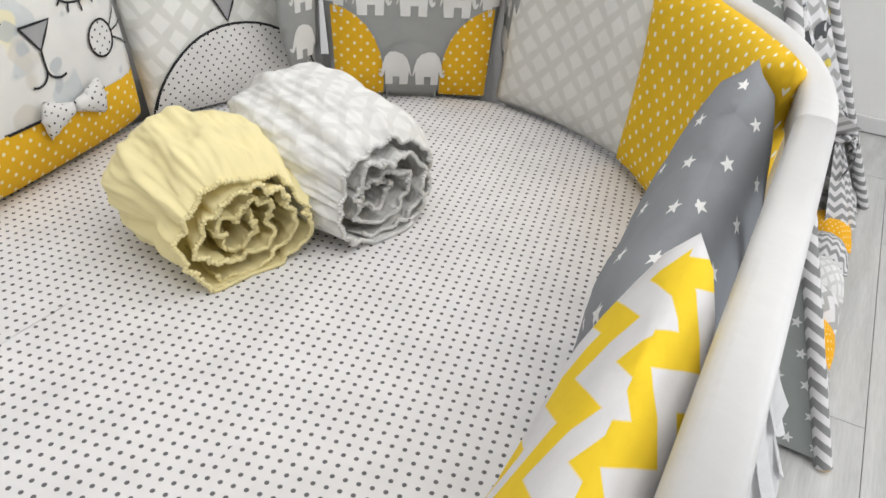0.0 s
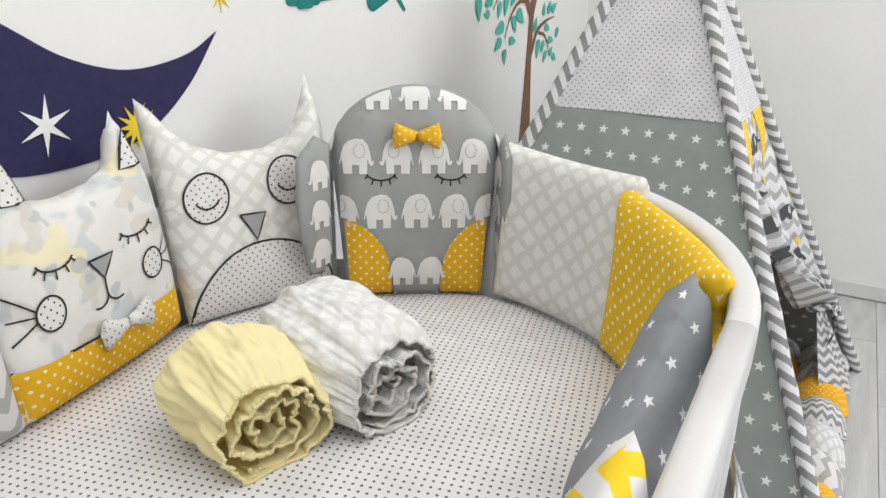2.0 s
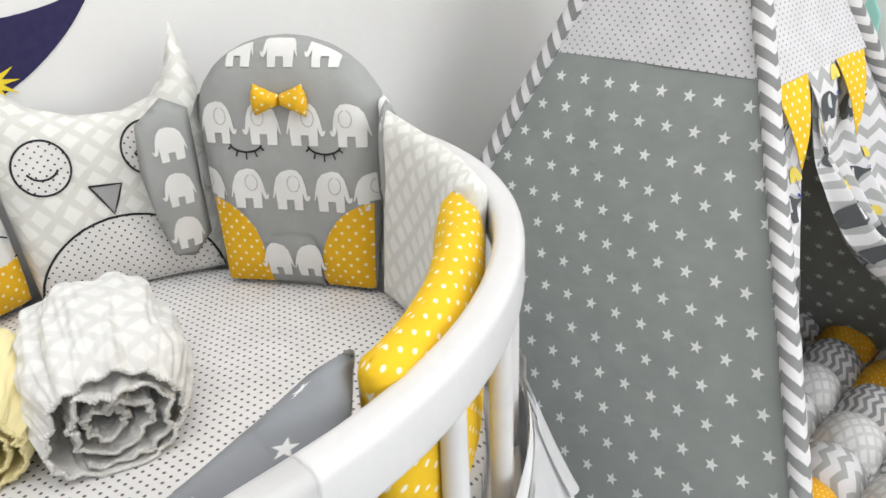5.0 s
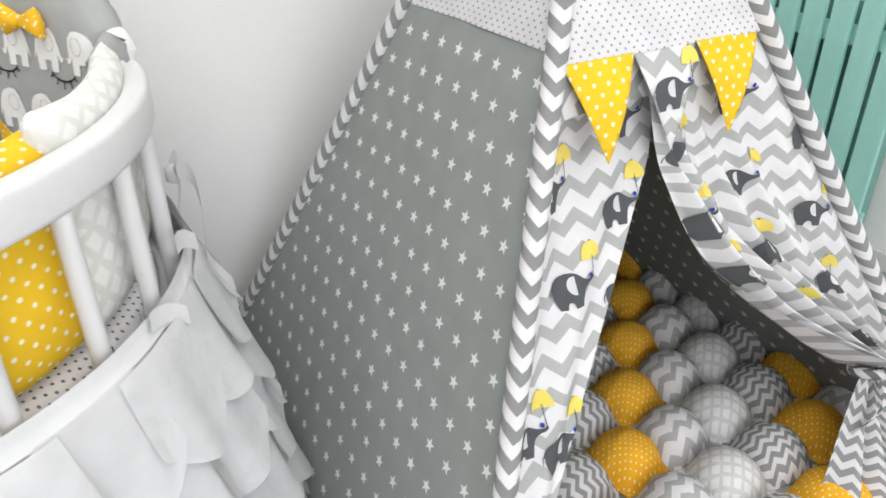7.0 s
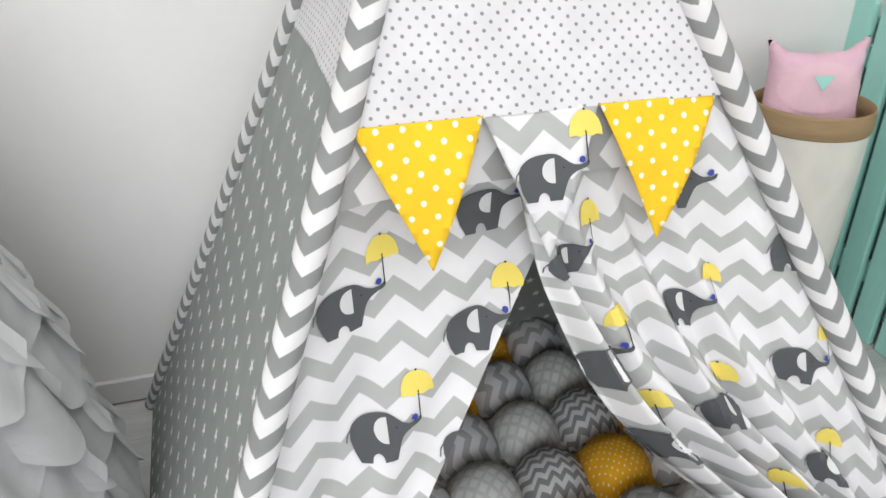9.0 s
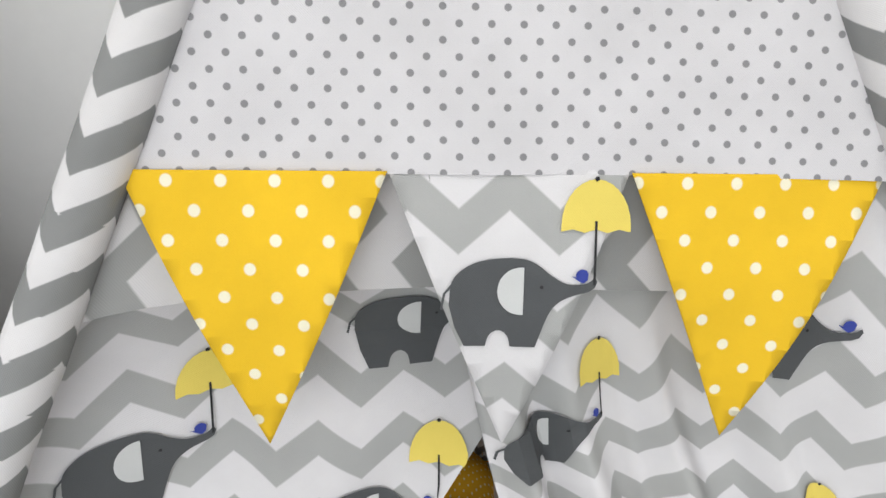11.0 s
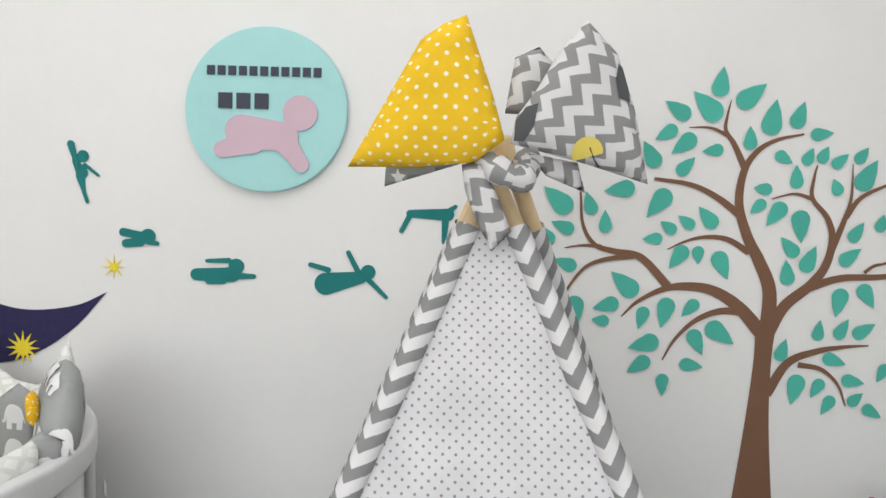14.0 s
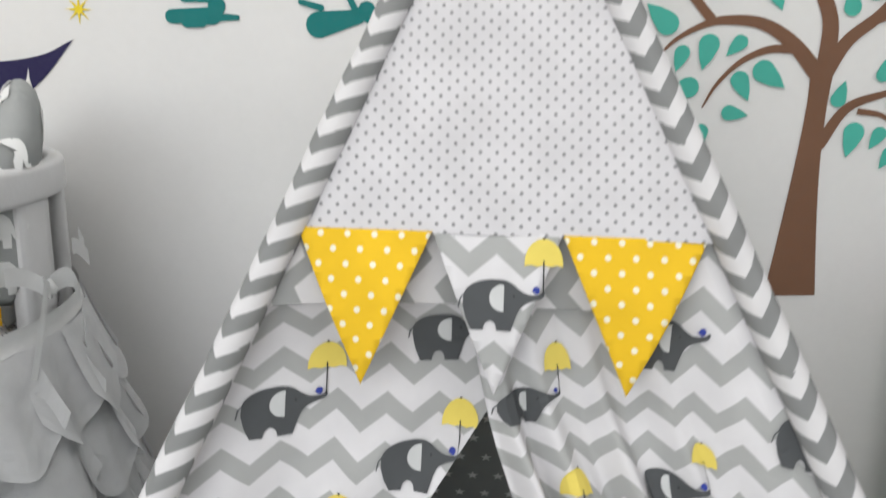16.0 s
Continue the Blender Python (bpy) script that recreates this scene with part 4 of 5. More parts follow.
for o, mat, y, thick, name, lab in bow_parts:
    cx = sum(p[0] for p in o) / len(o)
    c = Cushion([(p[0] - cx, p[1] - 1.2) for p in o], thick, (cx, y, 1.2), (1, 0.12 if cx > 1.5 else -0.16), lean=-4, soft=0.05)
    loop = c.body(name, mat, tent, 0.012, True, lab)
    if lab == "grey zigzag bow loop":
        c.patch("elephant_print", [(1.636 - cx, 0.219), (1.643 - cx, 0.214), (1.650 - cx, 0.194), (1.654 - cx, 0.173), (1.638 - cx, 0.178), (1.633 - cx, 0.20)][::-1], M_PRINT_DARK, loop, 0.0013, 0.008)
        c.patch("elephant_print", [(1.514 - cx, 0.122), (1.516 - cx, 0.146), (1.527 - cx, 0.163), (1.541 - cx, 0.168), (1.536 - cx, 0.14), (1.526 - cx, 0.122)][::-1], M_PRINT_DARK, loop, 0.0013, 0.008)
        c.patch("umbrella_print", [(1.604 - cx + 0.019 * math.cos(radians(d + 18)), 0.112 + 0.019 * math.sin(radians(d + 18))) for d in range(-20, 201, 20)], M_PRINT_YELLOW, loop, 0.0013, 0.008)
        c.line("stick_print", [(1.606 - cx, 0.118), (1.613 - cx, 0.104), (1.622 - cx, 0.094)], 0.0014, loop, 0.0016)
part("bow_knot", tube_bm([Vector((1.507 + 0.033 * math.cos(a), 0.312 + 0.046 * math.sin(a), 1.288 + 0.012 * math.sin(2 * a + 0.6))) for a in (2 * math.pi * k / 24 for k in range(25))], [0.016 + 0.004 * math.sin(1.9 * k) for k in range(24)] + [0.016], 12, False), M_ZIG_BOW, tent)


# ---- the puff mat inside the tent ----
mat_thing = thing("puff_mat", "quilted puff mat of mixed cotton puffs", "mat")
part("mat_base", box_bm(1.0, 2.045, -0.19, 0.83, 0.002, 0.014, 0.003), M_GREY, mat_thing)


def puff_mesh():
    h = 0.065

    def fn(s, t):
        a, b = (s - 0.5) * 2, (t - 0.5) * 2
        q = max(0.0, 1 - (a * a + b * b - 0.42 * a * a * b * b) / 1.0) if a * a + b * b < 1.6 else 0.0
        r = 1 + 0.07 * (1 - abs(a * b))
        wr = 0.004 * noise.noise(Vector((a * 3, b * 3, 0))) * q
        pinch = 0.0025 * math.sin(9 * math.atan2(b, a)) * (1 - q)
        return Vector((a * h * r, b * h * r, 0.018 + 0.070 * q ** 0.6 + wr + pinch))
    return sheet(14, 14, fn, lambda s, t: ((s - 0.5) * 0.19, (t - 0.5) * 0.19))


puffs = {}
for i in range(-4, 5):
    for j in range(-3, 6):
        x, y = 1.548 + 0.127 * i, 0.139 + 0.135 * j
        if not (1.02 < x < 2.01 + 0.05 and -0.25 < y < 0.83):
            continue
        kind = (i - j) % 4
        mat = (M_PUFF_YELLOW, M_ZIG, M_TRELLIS_PALE, M_ZIG_PUFF_AND_SHADE)[kind]
        if kind not in puffs:
            puffs[kind] = ob = part("puff", puff_mesh(), mat, mat_thing, ("mustard dotted puff", "light zigzag puff", "pale trellis puff", "dark zigzag puff")[kind])
        else:
            ob = new("puff", puffs[kind].data)
            ob.parent = mat_thing
        ob.location, ob.rotation_euler = (x, y, 0), (0, 0, radians(random.choice((0, 7, -6, 90, 96))))


# ---- the oval crib ----
CX, CY, CR, WEST_X = 0.400, 0.430, 0.440, -0.06
EX = 0.024  # the ends are a little longer than half circles
MAT_Z, RAIL_Z = 0.60, 0.833


def oval(r, n_arc=36, n_side=8, a0=None, a1=None):
    """Points of the oval, r from the arc centres, anticlockwise from the front: (x, y, nx, ny)."""
    out = []
    for k in range(n_side):
        x = WEST_X + (CX - WEST_X) * k / n_side
        out.append((x, CY - r, 0, -1))
    for k in range(n_arc + 1):
        a = radians(-90 + 180 * k / n_arc)
        out.append((CX + (r + EX) * math.cos(a), CY + r * math.sin(a), math.cos(a), math.sin(a)))
    for k in range(1, n_side):
        x = CX + (WEST_X - CX) * k / n_side
        out.append((x, CY + r, 0, 1))
    for k in range(n_arc + 1):
        a = radians(90 + 180 * k / n_arc)
        out.append((WEST_X + (r + EX) * math.cos(a), CY + r * math.sin(a), math.cos(a), math.sin(a)))
    return out


def swept(path, profile, closed=False):
    """profile: (outward, up) points carried along (x, y, nx, ny) points."""
    bm = bmesh.new()
    rings = [[bm.verts.new((x + nx * a, y + ny * a, b)) for a, b in profile] for x, y, nx, ny in path]
    m = len(profile)
    pairs = list(zip(rings, rings[1:])) + ([(rings[-1], rings[0])] if closed else [])
    for p, q in pairs:
        for i in range(m):
            j = (i + 1) % m
            bm.faces.new((p[i], q[i], q[j], p[j]))
    if not closed:
        bm.faces.new(rings[0])
        bm.faces.new(rings[-1][::-1])
    bmesh.ops.recalc_face_normals(bm, faces=bm.faces[:])
    return bm


def rail_profile(w, z0, z1, r):
    return [p for cx, cz, a in ((-r, z0 + r, -90), (-r, z1 - r, 0), (-w + r, z1 - r, 90), (-w + r, z0 + r, 180)) for p in arc(cx, cz, r, r, a, a + 90, 4)]


crib = thing("oval_crib", "white lacquered oval crib with turned bars", "crib")
JOINT_X = 0.397
prof = rail_profile(0.029, RAIL_Z - 0.052, RAIL_Z, 0.009)
end_path = [(JOINT_X + 0.0006, CY - CR, 0, -1)] + [p for p in oval(CR, 48)[8:8 + 49]] + [(JOINT_X + 0.0006, CY + CR, 0, 1)]
part("end_rail", swept(end_path, prof), M_PAINT, crib)
west_path = [(0.0, CY + CR, 0, 1)] + [p for p in oval(CR, 48)[8 + 49 + 7:]] + [(0.0, CY - CR, 0, -1)]
part("end_rail", swept(west_path, prof), M_PAINT, crib)
for s in (-1, 1):
    part("side_rail", swept([(0.0006, CY + s * CR, 0, s), (0.2, CY + s * CR, 0, s), (JOINT_X - 0.0006, CY + s * CR, 0, s)][::-s], prof), M_PAINT, crib)
part("base_rail", swept(oval(CR - 0.002), rail_profile(0.036, 0.505, 0.56, 0.008), True), M_PAINT, crib)
part("mattress_board", swept(oval(CR - 0.04), [(0, 0.515), (0, 0.535), (-0.05, 0.535), (-0.05, 0.515)], True), M_PAINT, crib)


def bar(x, y):
    return tube_bm([Vector((x, y, z)) for z in (0.55, 0.58, 0.70, 0.77, 0.784)], [0.0105, 0.0105, 0.011, 0.0105, 0.0105], 14)


RB = CR - 0.0145
for k in range(13):
    a = -87.2 + 14.4 * k
    if -5 < a < 20:
        continue
    part("bar", bar(CX + (RB + EX) * math.cos(radians(a)), CY + RB * math.sin(radians(a))), M_PAINT, crib)
part("bar", bar(CX + (RB + EX) * math.cos(radians(24)), CY + RB * math.sin(radians(24))), M_PAINT, crib)
for k in range(5):
    for s in (-1, 1):
        x = JOINT_X - 0.075 - 0.1 * k
        part("bar", bar(x, CY + s * RB), M_PAINT, crib)
for k in range(12):
    a = radians(97 + 14.4 * k)
    part("bar", bar(WEST_X + (RB + EX) * math.cos(a), CY + RB * math.sin(a)), M_PAINT, crib)
# broad uprights that carry the legs
for a, w in ((6.6, 12.0), (188, 13.0)):
    c = CX if a < 90 else WEST_X
    pth = [(c + (CR + EX - 0.008) * math.cos(radians(a + w * q / 2)), CY + (CR - 0.008) * math.sin(radians(a + w * q / 2)), math.cos(radians(a + w * q / 2)), math.sin(radians(a + w * q / 2))) for q in (-1, -0.5, 0, 0.5, 1)]
    part("upright", swept(pth, rail_profile(0.018, 0.03, 0.784, 0.003)), M_PAINT, crib)
for s in (-1, 1):
    for x in (JOINT_X - 0.0, 0.0):
        part("upright", box_bm(x + 0.002, x + 0.046, CY + s * (CR - 0.018) - 0.009, CY + s * (CR - 0.018) + 0.009, 0.03, 0.784, 0.003), M_PAINT, crib)
for x, y in ((CX + EX + 0.418, CY + 0.05), (WEST_X - 0.42, CY - 0.06), (JOINT_X + 0.024, 0.018), (JOINT_X + 0.024, 0.85), (0.024, 0.018), (0.024, 0.85)):
    part("foot", tube_bm([Vector((x, y, 0.001)), Vector((x, y, 0.012)), Vector((x, y, 0.035))], [0.018, 0.02, 0.016], 12), M_GREY, crib)

# mattress in its dotted sheet
mattress = thing("mattress", "oval mattress in white dotted fitted sheet", "mattress")


def mattress_top(r):
    bm = bmesh.new()
    lay = bm.loops.layers.uv.new("uv")
    rows = []
    for q in (1.0, 0.985, 0.96, 0.9, 0.75, 0.5, 0.3):
        ring = []
        for x, y, nx, ny in oval(r, 30, 12):
            d = r * (1 - q)
            z = MAT_Z - 0.016 * (q ** 24) + 0.0025 * noise.noise(Vector((x * 6, y * 6, 0)))
            ring.append(bm.verts.new((x - nx * d, y - ny * d, z)))
        rows.append(ring)
    side = [bm.verts.new((v.co.x, v.co.y, 0.536)) for v in rows[0]]
    rows.insert(0, side)
    n = len(side)
    for a, b in zip(rows, rows[1:]):
        for i in range(n):
            j = (i + 1) % n
            try:
                f = bm.faces.new((a[i], a[j], b[j], b[i]))
            except ValueError:
                continue
    bm.faces.new(rows[-1])
    bmesh.ops.remove_doubles(bm, verts=bm.verts[:], dist=0.0005)
    for f in bm.faces:
        for loop in f.loops:
            p = loop.vert.co
            c, s = math.cos(radians(33)), math.sin(radians(33))
            loop[lay].uv = (p.x * c - p.y * s, p.x * s + p.y * c)
    return bm


hem_ring = [Vector((x, y, 0.545)) for x, y, nx, ny in oval(CR - 0.039, 30, 12)]
part("sheet_hem", tube_bm(hem_ring + hem_ring[:1], 0.004, 8, False), M_PEA, mattress)
part("fitted_sheet", mattress_top(CR - 0.040), M_PEA, mattress)


# ---- white tiered skirt round the crib ----
skirt = thing("crib_skirt", "white tiered crib skirt with pointed flaps", "skirt")


def skirt_r(z):
    q = min(1.0, max(0.0, (0.605 - z) / 0.5))
    return CR + 0.004 + 0.10 * q ** 0.8


def skirt_point(run, z, out=0.0, wave=1.0):
    """run: metres along the oval from the front joint, anticlockwise."""
    r = skirt_r(z) + out
    side = CX - 0.05
    if run < side:
        p, n = Vector((0.05 + run, CY, 0)), Vector((0, -1, 0))
    else:
        a = (run - side) / CR - math.pi / 2
        if a < math.pi / 2:
            p, n = Vector((CX, CY, 0)), Vector((math.cos(a), math.sin(a), 0))
        else:
            p, n = Vector((CX - (a - math.pi / 2) * CR, CY, 0)), Vector((0, 1, 0))
    w = wave * 0.012 * (math.sin(run * 46) + 0.5 * math.sin(run * 87 + 1)) * min(1.0, (0.61 - z) / 0.2)
    r = min(r + w, 0.462 if n.y > 0.6 else 9)
    q = p + n * r + Vector((n.x * EX, 0, 0))
    q.z = z
    return q


RUN = 0.41 + math.pi * CR + 0.3
part("skirt_cloth", sheet(150, 14, lambda s, t: skirt_point(s * RUN, 0.605 - 0.597 * t), lambda s, t: (s * RUN, t * 0.6)), M_VEIL, skirt)
part("waistband", sheet(90, 3, lambda s, t: skirt_point(s * RUN, 0.625 - 0.03 * t, 0.002, 0.3), lambda s, t: (s * RUN, t * 0.03)), M_RIBBON, skirt)
for tier, (z0, drop) in enumerate(((0.13, 0.125), (0.25, 0.15), (0.37, 0.15), (0.485, 0.15), (0.597, 0.15))):
    count = 21
    for k in range(count):
        c0 = RUN * (k + 0.5 + 0.5 * (tier % 2)) / count
        wide = RUN / count * 1.25

        def flap(s, t, c0=c0, wide=wide, z0=z0, drop=drop, tier=tier, k=k):
            a = (s - 0.5) * 2
            d = drop * (0.62 + 0.38 * (1 - a * a) + 0.10 * noise.noise(Vector((k, tier, a))))
            z = max(0.004, z0 - d * t)
            return skirt_point(min(RUN, max(0, c0 + a * wide / 2 * (1 + 0.10 * t))), z, 0.004 + 0.004 * (k % 2) + 0.015 * t * t + 0.006 * math.sin(4 * a + k) * t, 0.8)
        part("flap", sheet(14, 12, flap, lambda s, t, k=k: (s * 0.14 + k * 0.3, t * 0.19)), M_VEIL, skirt)


def ribbon_bow(parent, foot, out, up_len, name="ribbon_tie"):
    """Two loops and two tails of white ribbon tied at foot."""
    foot, out = Vector(foot), Vector(out).normalized()
    side = out.cross(Vector((0, 0, 1)))
    part("ribbon_knot", tube_bm([foot + out * 0.006 + Vector((0, 0, 0.012)), foot + out * 0.010, foot + out * 0.006 - Vector((0, 0, 0.012))], [0.008, 0.012, 0.008], 8), M_RIBBON, parent)
    for d in (-1, 1):
        part("ribbon_tail", sheet(4, 14, lambda s, t: foot + out * (0.008 + 0.02 * math.sin(3 * t)) + side * (d * (0.01 + 0.07 * t) + (s - 0.5) * 0.004) + Vector((0, 0, (s - 0.5) * 0.03 - up_len * t * t + 0.03 * math.sin(3 * t))), lambda s, t: (s * 0.03, t * 0.12)), M_RIBBON, parent)


a = radians(2.5)
ribbon_bow(skirt, (CX + (0.446 + EX) * math.cos(a), CY + 0.446 * math.sin(a), 0.665), (math.cos(a), math.sin(a), 0), 0.16)
TIES = thing("cushion_ties", "white cotton cushion ties round crib bars", "ribbon")
for ang, z in ((21, 0.70), (-3, 0.70), (-20, 0.66), (-33, 0.62), (33, 0.70)):
    a = radians(ang)
    c = Vector((CX + (CR + EX + 0.004) * math.cos(a), CY + (CR + 0.004) * math.sin(a), z))
    o, s_ = Vector((math.cos(a), math.sin(a), 0)), Vector((-math.sin(a), math.cos(a), 0))
    part("tie", sheet(3, 8, lambda s, t: c + s_ * ((t - 0.5) * 0.07) + o * (0.006 + 0.012 * t * t) + Vector((0, 0, (s - 0.5) * 0.026 - 0.035 * t * t)), lambda s, t: (s * 0.03, t * 0.07)), M_RIBBON, TIES)


# ---- cushions along the crib ----
def lashes(c, cx, cy, w, parent, turn=0.0, count=5):
    pts = arc(0, 0, w / 2, w * 0.26, 190, 350, 12)
    c.line("lash_line", shifted(pts, cx, cy, 1, turn), 0.0028, parent)
    for k in range(count):
        a = 205 + 130 * k / (count - 1)
        p, q = (w / 2 * math.cos(radians(a)), w * 0.26 * math.sin(radians(a))), (w * 0.62 * math.cos(radians(a)), w * 0.47 * math.sin(radians(a)))
        c.line("lash", shifted([p, ((p[0] + q[0]) / 2, (p[1] + q[1]) / 2), q], cx, cy, 1, turn), 0.0024, parent)


def cat_cushion():
    ob = thing("cat_cushion", "cat face cushion with mustard dotted lower band", "cushion", "crib cushions")
    o = [(-0.145, 0.008), (-0.07, 0.003), (0.07, 0.003), (0.147, 0.012), (0.148, 0.10), (0.142, 0.20), (0.130, 0.262), (0.108, 0.305), (0.094, 0.345), (0.078, 0.31), (0.066, 0.275), (0.03, 0.262), (-0.03, 0.258), (-0.066, 0.266), (-0.08, 0.305), (-0.098, 0.34), (-0.11, 0.30), (-0.130, 0.262), (-0.145, 0.20), (-0.148, 0.10)]
    c = Cushion(o, 0.058, (0.305, 0.774, MAT_Z - 0.001), (0.283, 0.047), lean=4, soft=0.06)
    c.body("cushion_body", M_CAT, ob)
    c.patch("lower_band", [(-0.145, 0.008), (-0.07, 0.003), (0.07, 0.003), (0.147, 0.012), (0.147, 0.082), (0.07, 0.078), (0, 0.076), (-0.07, 0.077), (-0.146, 0.08)], M_YELLOW_SMALL, ob, label="mustard dotted band")
    c.line("band_seam", [(-0.145, 0.080), (-0.07, 0.077), (0, 0.076), (0.07, 0.078), (0.146, 0.082)], 0.0034, ob)
    for s in (-1, 1):
        c.patch("inner_ear", [(s * 0.112, 0.272), (s * 0.093, 0.322), (s * 0.074, 0.270)][::s], M_PEA_DARK, ob)
        c.line("ear_outline", [(s * 0.112, 0.272), (s * 0.103, 0.297), (s * 0.093, 0.322), (s * 0.083, 0.297), (s * 0.074, 0.270), (s * 0.093, 0.271), (s * 0.112, 0.272)], 0.003, ob)
        lashes(c, s * 0.068, 0.197, 0.055, ob, s * 4)
        c.patch("cheek", arc(s * 0.088, 0.135, 0.020, 0.0215, 0, 345, 18), M_PEA_DARK, ob, 0.0016)
        c.line("cheek_outline", arc(s * 0.088, 0.135, 0.020, 0.0215, 0, 360, 26), 0.0028, ob)
        for d in (0.026, 0.003, -0.018):
            c.line("whisker", [(s * 0.107, 0.137 + d * 0.3), (s * 0.122, 0.138 + d * 0.8), (s * 0.139, 0.138 + d * 1.4)], 0.0022, ob)
    c.patch("nose", [(-0.021, 0.175), (0, 0.146), (0.021, 0.175)], M_BEAK, ob, 0.0016)
    c.line("nose_outline", [(-0.021, 0.175), (-0.010, 0.160), (0, 0.146), (0.010, 0.160), (0.021, 0.175), (0, 0.175), (-0.021, 0.175)], 0.003, ob)
    c.line("mouth", [(0, 0.146), (0, 0.135), (0, 0.126)] + arc(0.016, 0.126, 0.016, 0.014, 180, 300, 8), 0.0028, ob)
    c.line("mouth", arc(-0.016, 0.126, 0.016, 0.016, 0, -120, 8), 0.0028, ob)
    for s in (-1, 1):
        b = [(0.0, -0.006), (s * 0.018, -0.013), (s * 0.043, -0.024), (s * 0.049, 0.0), (s * 0.041, 0.022), (s * 0.018, 0.011), (0.0, 0.006)][::s]
        k = Cushion(b, 0.016, c.front(0.015, 0.078, 0.010), (0.283, 0.047), soft=0.012)
        k.body("bow_half", M_PEA_DARK, ob, 0.006)


def owl_cushion():
    ob = thing("owl_cushion", "owl cushion in beige trellis cotton, pointed ears", "cushion", "crib cushions")
    o = [(-0.130, 0.004), (0, 0.0), (0.130, 0.004), (0.136, 0.10), (0.141, 0.20), (0.138, 0.28), (0.117, 0.368), (0.108, 0.335), (0.095, 0.30), (0.072, 0.270), (0.03, 0.255), (-0.03, 0.257), (-0.08, 0.275), (-0.115, 0.305), (-0.140, 0.335), (-0.160, 0.352), (-0.155, 0.29), (-0.146, 0.20), (-0.138, 0.10)]
    c = Cushion(o, 0.056, (0.585, 0.748, MAT_Z - 0.001), (0.25, -0.098), lean=6, bend=0.8, soft=0.055)
    c.body("cushion_body", M_TRELLIS, ob)
    belly = arc(0.0, 0.004, 0.128, 0.110, 0, 180, 22)
    c.patch("belly", belly, M_PEA_DARK, ob, label="dotted belly patch")
    c.line("belly_outline", belly, 0.0034, ob)
    for s in (-1, 1):
        x, y = (-0.085, 0.198) if s < 0 else (0.058, 0.204)
        c.patch("eye", arc(x, y, 0.037, 0.038, 0, 345, 24), M_PEA_DARK, ob)
        c.line("eye_outline", arc(x, y, 0.037, 0.038, 0, 360, 36), 0.003, ob)
        c.line("eye_smile", arc(x, y + 0.004, 0.022, 0.02, 205, 335, 12), 0.003, ob, 0.0028)
    b = [(-0.033, 0.162), (-0.008, 0.118), (0.011, 0.160)]
    c.patch("beak", b, M_BEAK, ob)
    c.line("beak_outline", [b[0], (-0.020, 0.140), b[1], (0.002, 0.139), b[2], (-0.012, 0.161), b[0]], 0.003, ob)


WHITE_ELEPHANT = [(0.02, 0.33), (0.05, 0.24), (0.12, 0.22), (0.17, 0.30), (0.20, 0.42), (0.22, 0.0), (0.43, 0.0), (0.43, 0.24), (0.62, 0.24), (0.62, 0.0), (0.86, 0.0), (0.89, 0.40), (0.95, 0.25), (0.97, 0.26), (0.91, 0.55), (0.84, 0.75), (0.72, 0.88), (0.5, 0.95), (0.32, 0.93), (0.2, 0.80), (0.13, 0.60), (0.10, 0.40), (0.08, 0.31), (0.05, 0.36)]


def print_white(c, x, y, parent, s=0.056, flip=1, clip=None):
    o = shifted(WHITE_ELEPHANT, x, y, s, 0, flip)
    # the print ends at the rounded top seam
    o = [(a, min(b, 0.236 + 0.112 * math.sqrt(max(0.0, 1 - (a / 0.141) ** 2)))) for a, b in o]
    if clip:
        o = [(max(clip[0], min(clip[1], a)), b) for a, b in o]
    c.patch("elephant_print", o, M_PRINT_WHITE, parent, 0.0013, 0.010)
    if y < 0.28:
        c.line("ear_print", shifted(arc(0.42, 0.62, 0.15, 0.19, 100, 440, 18), x, y, s, 0, flip), 0.0011, parent, 0.0019, M_PRINT_LINE)


